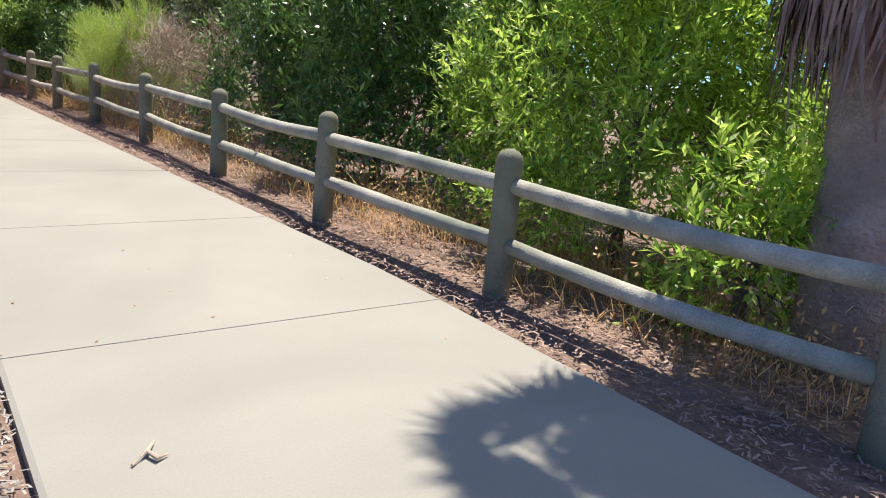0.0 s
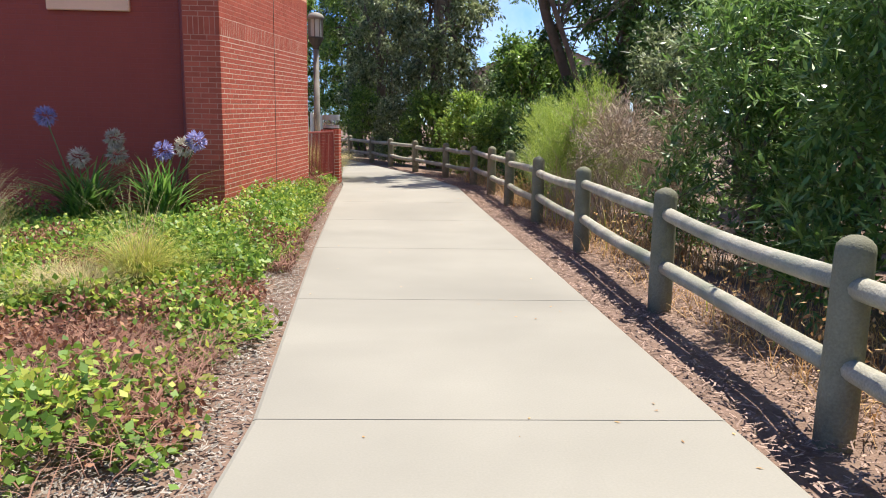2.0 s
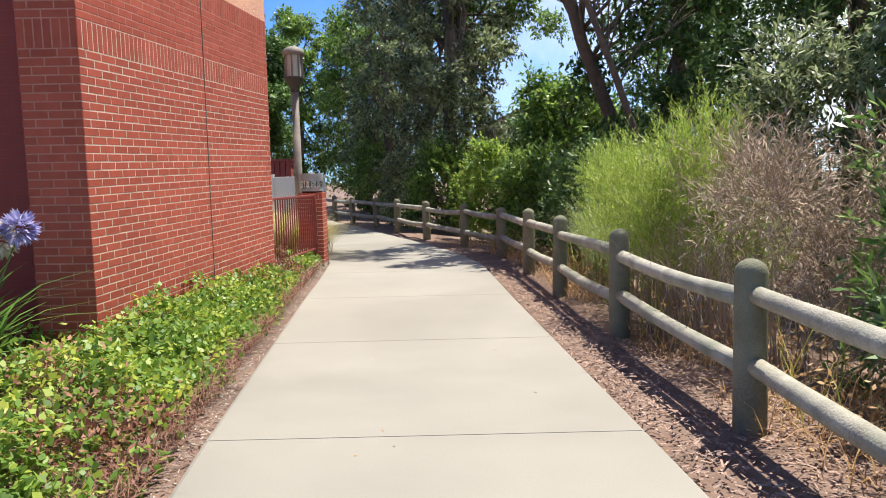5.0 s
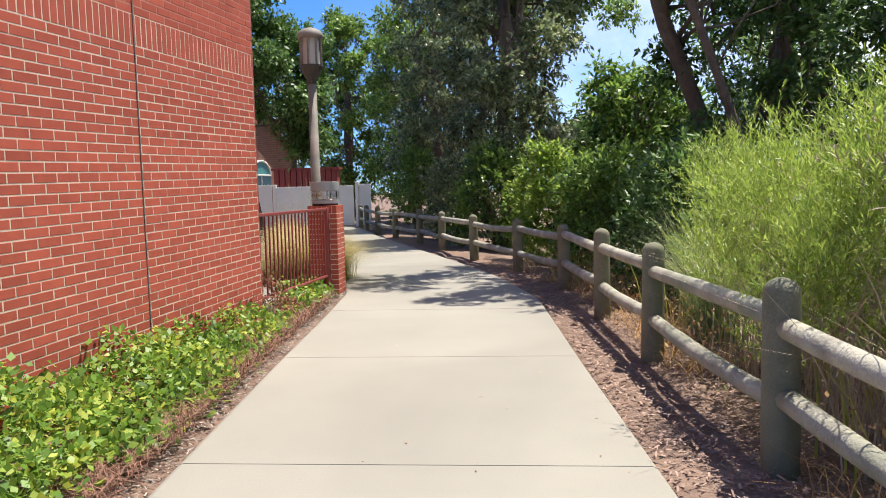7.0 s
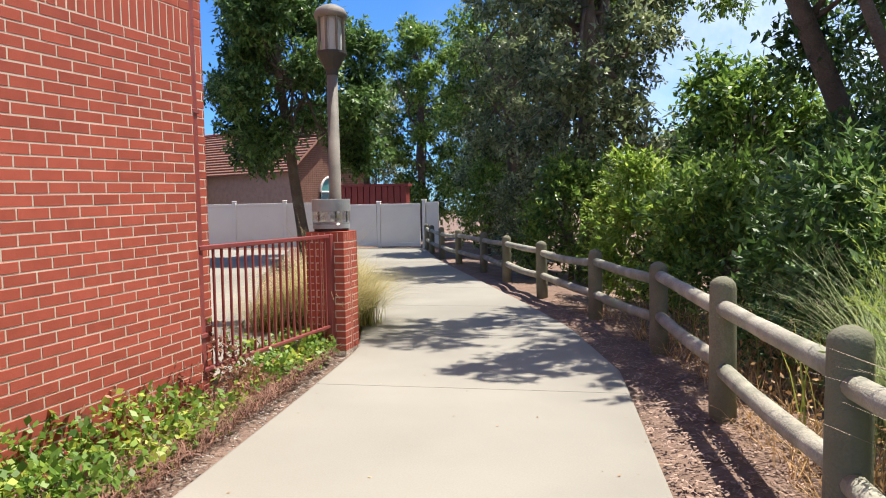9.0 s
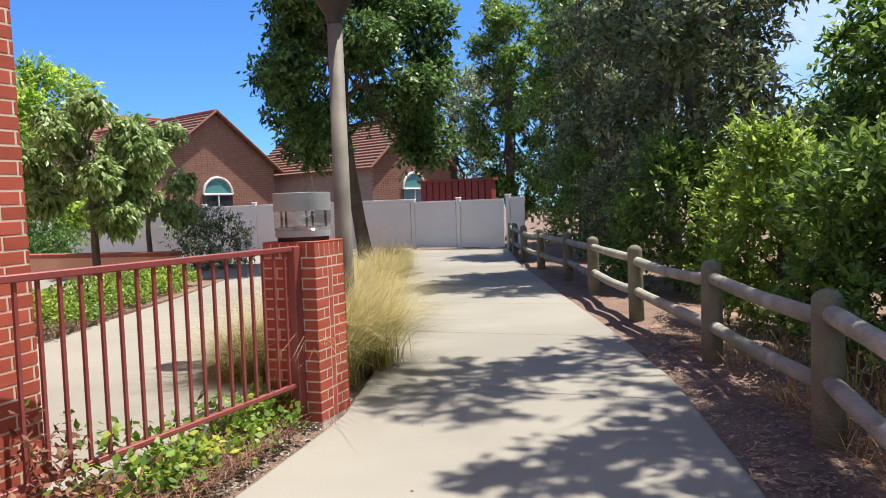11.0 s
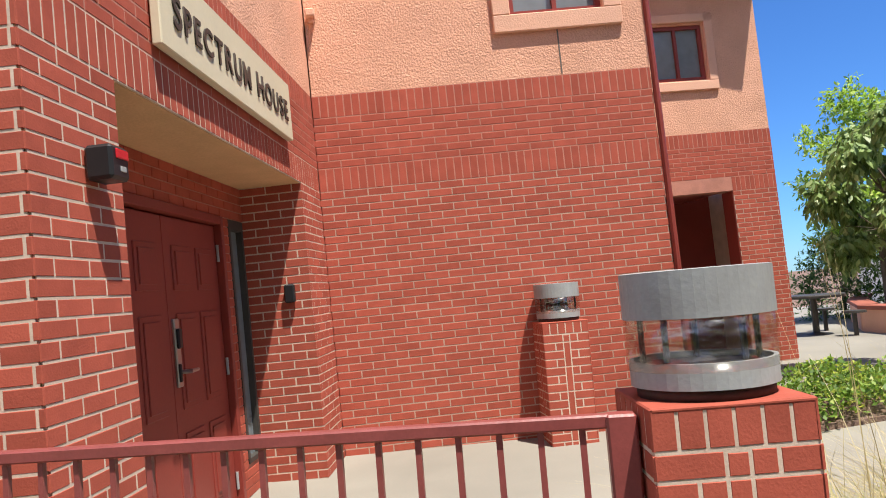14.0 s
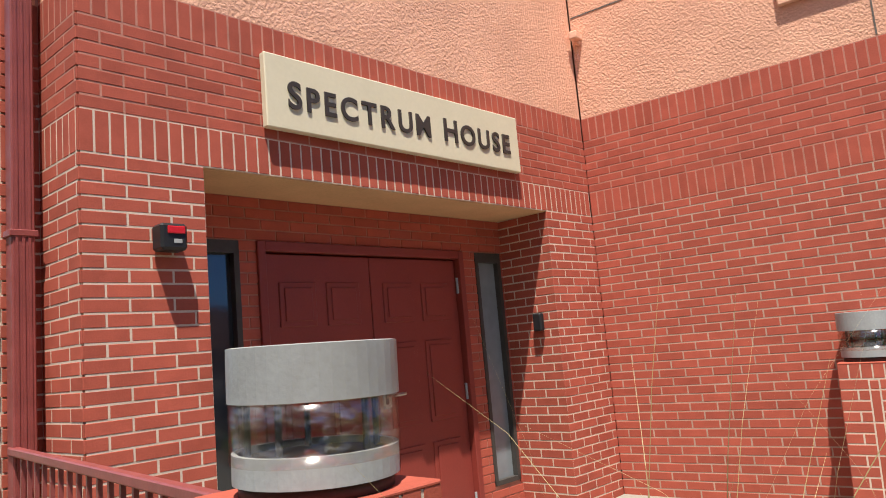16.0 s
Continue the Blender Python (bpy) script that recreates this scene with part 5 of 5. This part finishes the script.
p = np.stack([left_edge(y) - 0.12 - np.abs(rng.normal(0, 0.25, n)), y, rng.uniform(0.0, 0.04, n)], 1)
tagged(part("dry_stems", quads("dry_stems", blade_quads(p, 0.13, 0.006, 1.8, 3), M_RUNNER), M_RUNNER), "dry brown stems along the edge of the bed", "dead stems", kind="stuff")

# dry weeds under and behind the fence
pts = scatter(40000, -1.0, 5.2, -1, 22, lambda x, y: (x > right_edge(y) + 0.6) & (x < right_edge(y) + 2.0))
w = fbm(pts[:, 0], pts[:, 1], 0.7, 2.0) - np.where((pts[:, 1] > 11.2) & (pts[:, 1] < 18.8), 0.42, 0.0)
tuft = np.concatenate([pts, np.full((len(pts), 1), -0.12)], 1)
tagged(part("dry_weeds", quads("dry_weeds", blade_quads(tuft[w > -0.25][:24000], 0.4, 0.008, 1.1), L_RUST), L_RUST), "rusty dry weeds along the timber fence", "weeds", kind="stuff")
bits = tuft[w > -0.25][:24000] + rng.uniform(0, 1, (len(tuft[w > -0.25][:24000]), 3)) * [0.1, 0.1, 0.55]
tagged(part("dry_weed_leaves", quads("dry_weed_leaves", leaf_quads(bits, 0.05, 0.022), L_RUST), L_RUST), "small rusty leaves on the dry weeds", "weeds", kind="stuff")
pts = scatter(2600, -1.0, 5.0, 3.8, 22, lambda x, y: (x > right_edge(y) + 0.8) & (x < right_edge(y) + 1.8))
tagged(part("green_weeds", quads("green_weeds", blade_quads(np.concatenate([pts, np.full((len(pts), 1), -0.1)], 1)[fbm(pts[:, 0], pts[:, 1], 0.8, 7) > 0.1], 0.75, 0.014, 0.5), L_BLADE), L_BLADE), "tall green grass blades behind the fence", "weeds", kind="stuff")


def grass_clump(x, y, h, r, n, leaf, label, lean=0.9, stalks=0, z=0.0, width=0.006, tall=1.65, inner=0):
    p = thing("grass_clump", label, "ornamental grass", "grass clumps")
    base = np.stack([x + rng.normal(0, r, n), y + rng.normal(0, r, n), np.full(n, z)], 1)
    part("foliage", quads("foliage", blade_quads(base, h, width, lean, 4), leaf), leaf, p)
    if inner:
        base = np.stack([x + rng.normal(0, r, inner), y + rng.normal(0, r, inner), np.full(inner, z)], 1)
        part("green_foliage", quads("green_foliage", blade_quads(base, h * 0.85, width, lean * 0.9, 4), L_BLADE), L_BLADE, p, "yellow-green inner blades")
    if stalks:
        base = np.stack([x + rng.normal(0, r, stalks), y + rng.normal(0, r, stalks), np.full(stalks, z)], 1)
        part("seed_growth", quads("seed_growth", blade_quads(base, h * tall, 0.004, lean * 0.45, 5), L_STRAW), L_STRAW, p, "thin straw seed stalks")["kind"] = "stuff"


# ornamental grasses beside the far path and pier
for gx, gy, gh in ((-1.75, 19.75, 0.95), (-2.0, 20.3, 1.0), (-1.75, 20.5, 0.8), (-2.4, 21.3, 0.85), (-2.55, 22.2, 0.8), (-3.1, 23.2, 0.8), (-3.5, 24.1, 0.75), (-2.3, 19.7, 0.6), (-3.9, 25.4, 0.8), (-4.4, 26.6, 0.8), (-4.9, 27.8, 0.8), (-5.6, 29.9, 0.7)):
    grass_clump(gx, gy, gh, 0.12, 1500, L_STRAW, "straw and green feather grass clump beside the path", 1.35, 34, tall=1.65, inner=900)
for gx, gy, gh in ((-2.75, 8.2, 1.05), (-3.2, 7.6, 1.0)):
    grass_clump(gx, gy, gh, 0.09, 900, L_STRAW, "tall straw-coloured grass clump in the bed", 0.55, 30)
grass_clump(-1.28, 8.1, 0.62, 0.07, 1100, L_BLADE, "green and straw feather grass tuft", 1.25, 60)
grass_clump(-1.42, 7.5, 0.42, 0.05, 800, L_STRAW, "straw feather grass tuft", 0.9)
grass_clump(-1.75, 7.75, 0.4, 0.12, 900, L_STRAW, "sprawling straw feather grass tuft", 1.6)
for gx, gy, gh in ((3.0, 16.2, 1.15), (3.1, 17.0, 1.3), (3.15, 17.9, 1.2)):
    grass_clump(gx, gy, gh, 0.1, 420, L_PALE, "tall arching pale green grass leaning over the fence", 0.8, 0, -0.1, 0.008)


def agapanthus(x, y, stems, label):
    p = thing("agapanthus", label, "flowering plant", "agapanthus clumps")
    n = 160
    base = np.stack([x + rng.normal(0, 0.09, n), y + rng.normal(0, 0.09, n), np.zeros(n)], 1)
    part("leaves", quads("leaves", blade_quads(base, 0.95, 0.048, 1.0, 4), L_STRAP), L_STRAP, p)
    for sx, sy, sz, faded in stems:
        b = Build()
        b.tube([(x, y, 0.05), ((x + sx) / 2, (y + sy) / 2, sz * 0.55), (sx, sy, sz)], [0.009, 0.008, 0.007], 6)
        part("stem", b, surface("green_stem", (0.12, 0.17, 0.06), 0.6), p)
        c = np.array([[sx, sy, sz + 0.02]] * 260)
        d = unit(rng.normal(size=(260, 3)))
        q = leaf_quads(c + d * 0.07, 0.07, 0.026, d * 2.0, 0.5)
        leaf = L_FADED if faded else L_LILAC
        part("flower_head", quads("flower_head", q, leaf), leaf, p, "faded cream flower head" if faded else "lilac flower head")


agapanthus(-2.4, 11.55, [(-1.95, 11.6, 1.08, False), (-2.1, 11.6, 1.01, True), (-2.36, 11.6, 0.96, False)], "strap-leaved plant with lilac flower heads by the wall")
agapanthus(-3.35, 11.55, [(-2.95, 11.6, 1.1, True), (-3.4, 11.6, 0.87, True), (-2.93, 11.6, 0.91, True), (-3.77, 11.6, 1.36, False)], "strap-leaved plant with faded flower heads by the wall")

# courtyard hedge
def hedge(x0, y0, x1, y1, wide, h, n):
    t = rng.uniform(0, 1, n)
    d = np.array([x1 - x0, y1 - y0])
    s = np.array([-d[1], d[0]]) / np.hypot(*d)
    u = rng.uniform(-0.5, 0.5, n) * wide
    p = np.stack([x0 + d[0] * t + s[0] * u, y0 + d[1] * t + s[1] * u, 0.19 + h * rng.uniform(0.15, 1, n) ** 0.6 * (1 - 1.2 * (u / wide) ** 2) * (0.85 + 0.3 * np.sin(t * 23))], 1)
    ob = part("hedge", quads("hedge", leaf_quads(p, 0.06, 0.035, np.array([[0, 0, 0.5]])), L_COVER), L_COVER)
    tagged(ob, "low clipped green hedge in the courtyard bed", "hedge", kind="stuff")


slab_of("courtyard_bed", [(-4.95, 19.6), (-6.25, 19.9), (-7.6, 22.6), (-9.2, 25.4), (-7.2, 25.9), (-6.1, 23.3)], -0.05, 0.225, M_SOIL, "mulched planting bed in the courtyard", "planting bed")
hedge(-5.4, 20.0, -7.3, 24.6, 0.95, 0.42, 11000)
slab_of("grass_bed", [(-1.66, 19.45), (-2.7, 19.55), (-3.3, 21.0), (-5.0, 24.6), (-8.4, 33.0), (-6.9, 33.0), (-3.36, 24.8), (-1.6, 20.4)], -0.05, 0.02, M_SOIL, "soil bed with ornamental grasses", "planting bed")
bush("grey-green flowering sage bush by the planter", (-9.4, 28.2, 0.0), 1.5, 1.1, 8000, 0.1, L_GREY, 9, 0.3)
bush("dark dense hedge shrub beyond the picnic table", (-17.6, 27.6, 0.0), 2.4, 1.5, 9000, 0.1, L_DARK, 10, 0.4)
bush("dark dense hedge shrub beyond the picnic table", (-17.2, 29.6, 0.0), 2.3, 1.5, 9000, 0.1, L_DARK, 10, 0.4)
bush("dark green shrub near the planter", (-13.5, 27.5, 0.0), 1.2, 1.2, 6000, 0.1, L_DARK, 8, 0.4)


def planter():
    """A curved salmon seat wall with a red cap."""
    p = thing("planter_wall", "curved salmon stucco seat wall with a brick cap", "seat wall")
    b, cap = Build(), Build()
    pts = [(-18.5, 28.4), (-16.0, 26.9), (-13.5, 25.8), (-11.6, 25.8), (-10.0, 25.9), (-8.6, 26.0)]
    for (x0, y0), (x1, y1) in zip(pts, pts[1:]):
        m, ln = wall_frame((x0, y0), (x1, y1))
        b.box((-0.02, -0.3, 0.0), (ln + 0.02, 0.0, 0.62), 0, m)
        cap.box((-0.03, -0.34, 0.62), (ln + 0.03, 0.04, 0.7), 0, m, 0.01)
    part("wall", b, M_STUCCO, p)
    part("cap", cap, M_TILE_RED, p, "terracotta cap")


planter()


# ---- white vinyl fence and gate ----
def vinyl_run(a, c, n, z1, name, label, group="white fence runs"):
    f = thing(name, label, "fence", group)
    for i in range(n):
        p0 = (a[0] + (c[0] - a[0]) * i / n, a[1] + (c[1] - a[1]) * i / n)
        p1 = (a[0] + (c[0] - a[0]) * (i + 1) / n, a[1] + (c[1] - a[1]) * (i + 1) / n)
        m, ln = wall_frame(p0, p1)
        b = Build()
        b.box((0.06, -0.02, 0.08), (ln - 0.06, 0.02, z1 - 0.04), 0, m)
        part("panel", b, M_VINYL, f)
        for z0, z2 in ((0.05, 0.19), (z1 - 0.11, z1)):
            b = Build()
            b.box((0.06, -0.035, z0), (ln - 0.06, 0.035, z2), 0, m, 0.006)
            part("rail", b, M_VINYL, f)
        b = Build()
        b.box((-0.065, -0.065, 0), (0.065, 0.065, z1 + 0.06), 0, m, 0.006)
        b.box((-0.08, -0.08, z1 + 0.06), (0.08, 0.08, z1 + 0.1), 0, m, 0.015)
        part("post", b, M_VINYL, f)
    return f


vinyl_run((-8.35, 37.5), (-6.75, 37.4), 1, 1.58, "vinyl_gate", "white vinyl double gate leaf across the path", "gate leaves")
vinyl_run((-6.71, 37.4), (-5.1, 37.3), 1, 1.58, "vinyl_gate", "white vinyl double gate leaf across the path", "gate leaves")
vinyl_run((-5.0, 37.3), (-4.4, 37.2), 1, 1.62, "vinyl_fence", "short white vinyl fence end by the gate")
vinyl_run((-15.8, 36.2), (-8.4, 37.5), 4, 1.68, "vinyl_fence", "white vinyl privacy fence behind the courtyard")
vinyl_run((-24.0, 31.5), (-15.8, 36.2), 5, 1.68, "vinyl_fence", "white vinyl privacy fence behind the courtyard")


# ---- far houses ----
def far_house(origin, turn, width, depth, eave, ridge, label, arch=True):
    """A gabled brick house with tiled roof in courses, its gable end facing the walk."""
    h = thing("house", label, "house", "far houses")
    m = Matrix.Translation(origin) @ Matrix.Rotation(radians(turn), 4, "Z")
    b = Build()
    b.add([m @ Vector(v) for v in ((0, 0, 0), (width, 0, 0), (width, 0, eave), (width / 2, 0, ridge), (0, 0, eave), (0, depth, 0), (width, depth, 0), (width, depth, eave), (width / 2, depth, ridge), (0, depth, eave))],
          [(0, 1, 2, 3, 4), (6, 5, 9, 8, 7), (5, 0, 4, 9), (1, 6, 7, 2), (4, 3, 8, 9), (3, 2, 7, 8)])
    part("wall", b, M_FARMORTAR, h)
    c = Build()
    rows = int(ridge / 0.1)
    for k in range(rows):
        z = 0.02 + k * 0.1
        inset = 0 if z < eave else (z - eave) / (ridge - eave) * width / 2
        x = inset + (0.12 if k % 2 else 0)
        while x < width - inset:
            x2 = min(x + 0.27, width - inset)
            if x2 - x > 0.04:
                vs, fs = brick_faces(x, x2, z, z + 0.085, 0.012, 0.004)
                c.add([m @ Vector((p[0], -p[1], p[2])) for p in vs], [tuple(reversed(f)) for f in fs])
            x += 0.29
    ob = part("brickwork", c, M_FARBRICK, h)
    ob["kind"] = "stuff"
    roof = part("roof", Build().tube([m @ Vector((width / 2, -0.25, ridge + 0.06)), m @ Vector((width / 2, depth + 0.25, ridge + 0.06))], [0.1, 0.1], 8), M_TILE_RED, h)
    n = 16
    for s in (0, 1):
        for k in range(n):
            f0, f1 = k / n, (k + 1) / n
            def at(f, lift):
                x = -0.3 + (width / 2 + 0.3) * f
                z = eave - 0.3 * (ridge - eave) / (width / 2) + (ridge - eave) * (1 + 0.6 / width) * f + lift
                return (x if not s else width - x, z)
            (x0, z0), (x1, z1) = at(f0, 0.1), at(f1, 0.03)
            r = Build().add([m @ Vector(v) for v in ((x0, -0.25, z0), (x0, depth + 0.25, z0), (x1, depth + 0.25, z1), (x1, -0.25, z1), (x0, -0.25, z0 - 0.08), (x0, depth + 0.25, z0 - 0.08))], [(0, 1, 2, 3), (0, 4, 5, 1), (0, 3, 4)])
            part("tile_course", r, M_TILE, roof)
    for s in (0, 1):
        v = Build()
        v.tube([m @ Vector((-0.3 if not s else width + 0.3, -0.28, eave - 0.3 * (ridge - eave) / (width / 2) + 0.06)), m @ Vector((width / 2, -0.28, ridge + 0.08))], [0.06, 0.06], 6)
        part("verge", v, M_TILE, h, "red verge tiles")
    if arch:
        w = part("window", Build().box((width / 2 - 0.75, -0.06, 1.2), (width / 2 + 0.75, -0.02, 2.3), 0, m), M_PANE, h, "arched green-glazed window")
        a = Build()
        ring = [(width / 2 + 0.75 * math.cos(math.pi * i / 14), -0.05, 2.3 + 0.75 * math.sin(math.pi * i / 14)) for i in range(15)]
        a.add([m @ Vector(v) for v in ring], [tuple(range(15))])
        part("fanlight", a, surface("teal_glass", (0.10, 0.28, 0.27), 0.15, 0.1, 2, 10, 0), h, "teal fanlight")
        g = Build()
        g.tube([m @ Vector((x, -0.06, z)) for x, _, z in ring], [0.06] * 15, 6)
        g.tube([m @ Vector((width / 2 - 0.75, -0.07, 2.3)), m @ Vector((width / 2 + 0.75, -0.07, 2.3))], [0.05, 0.05], 6)
        g.tube([m @ Vector((width / 2, -0.07, 1.2)), m @ Vector((width / 2, -0.07, 2.3))], [0.035, 0.035], 6)
        part("window_frame", g, M_VINYL, h, "white window frame")
    return h


far_house((-20.7, 39.0, 0), 72, 6.4, 14, 3.5, 5.9, "brown brick gabled house with an arched window")
far_house((-13.2, 44.4, 0), 70, 5.4, 9, 3.4, 5.6, "brown brick gabled house with a small arched window")
ob = thing("enclosure", "dark red ribbed metal enclosure behind the gate", "enclosure")
for i in range(11):
    b = Build()
    b.box((-9.9 + i * 0.27, 42.0, 0), (-9.9 + i * 0.27 + 0.24, 42.6, 2.36), 0, None, 0.01)
    part("panel", b, M_REDPAINT, ob)
b = Build()
b.box((-10.0, 41.95, 2.36), (-6.85, 42.65, 2.46), 0)
part("coping", b, M_REDPAINT, ob)


far_house((-42, 46, 0), -20, 16, 9, 4.2, 7.4, "long brown tiled house beyond the fence", False)
far_house((20, 78, 0), 160, 14, 9, 6.0, 8.8, "far house with a red tiled roof on the hill", False)


# ---- small things on the ground ----
def ground_bits():
    pad = Build()
    pad.box((-0.26, 2.5, -0.05), (0.1, 3.07, 0.012), 0, None, 0.008)
    tagged(part("utility_lid", pad, M_CONCRETE), "flat pale concrete utility lid in the mulch", "utility lid")
    rock = Build()
    bm = bmesh.new()
    bmesh.ops.create_icosphere(bm, subdivisions=2, radius=0.05)
    for v in bm.verts:
        v.co = v.co * (1 + 0.35 * noise.noise(v.co * 14)) * Vector((1.2, 0.9, 0.8)).length / 1.7
        v.co += Vector((-0.62, 4.66, 0.03))
    bm.verts.index_update()
    rock.add([v.co.copy() for v in bm.verts], [[v.index for v in f.verts] for f in bm.faces])
    bm.free()
    tagged(part("rock", rock, M_VINYL), "small whitish stone lying in the mulch", "stone")
    twig = thing("twig", "small dry brown twig lying on the path", "twig")
    b = Build()
    b.tube([(0.52, 2.28, 0.008), (0.58, 2.33, 0.02), (0.62, 2.4, 0.012)], [0.006, 0.008, 0.004], 6)
    b.tube([(0.58, 2.33, 0.02), (0.6, 2.28, 0.015), (0.64, 2.3, 0.01)], [0.007, 0.011, 0.003], 6)
    part("stick", b, M_TWIG, twig)
    n = 130
    y = rng.uniform(1.5, 22, n)
    x = left_edge(y) + (right_edge(y) - left_edge(y)) * rng.beta(0.6, 0.6, n)
    p = np.stack([x, y, np.full(n, 0.006)], 1)
    q = leaf_quads(p, 0.028, 0.014, np.array([[0.3, 0.2, 0.0]]), 1.0)
    q[:, :, 2] = 0.004 + np.abs(q[:, :, 2] - 0.006) * 0.2
    tagged(part("leaf_litter", quads("leaf_litter", q, L_RUST), L_RUST), "small dry leaves strewn over the concrete", "leaf litter", kind="stuff")


ground_bits()


def picnic_table(x, y, turn):
    t = thing("picnic_table", "dark round picnic table in the courtyard", "table")
    b = Build()
    b.lathe(x, y, [(0.55, 0.9), (0.56, 0.94), (0.55, 0.96)], 24)
    part("tabletop", b, M_DARKMETAL, t)
    b = Build()
    b.lathe(x, y, [(0.25, 0.19), (0.06, 0.25), (0.06, 0.9)], 12)
    part("pedestal", b, M_DARKMETAL, t)
    for i in range(3):
        a = turn + i * 2.1
        b = Build()
        b.lathe(x + 0.85 * math.cos(a), y + 0.85 * math.sin(a), [(0.04, 0.19), (0.04, 0.6), (0.2, 0.61), (0.2, 0.65)], 14)
        part("seat", b, M_DARKMETAL, t)


picnic_table(-13.6, 25.0, 0.4)
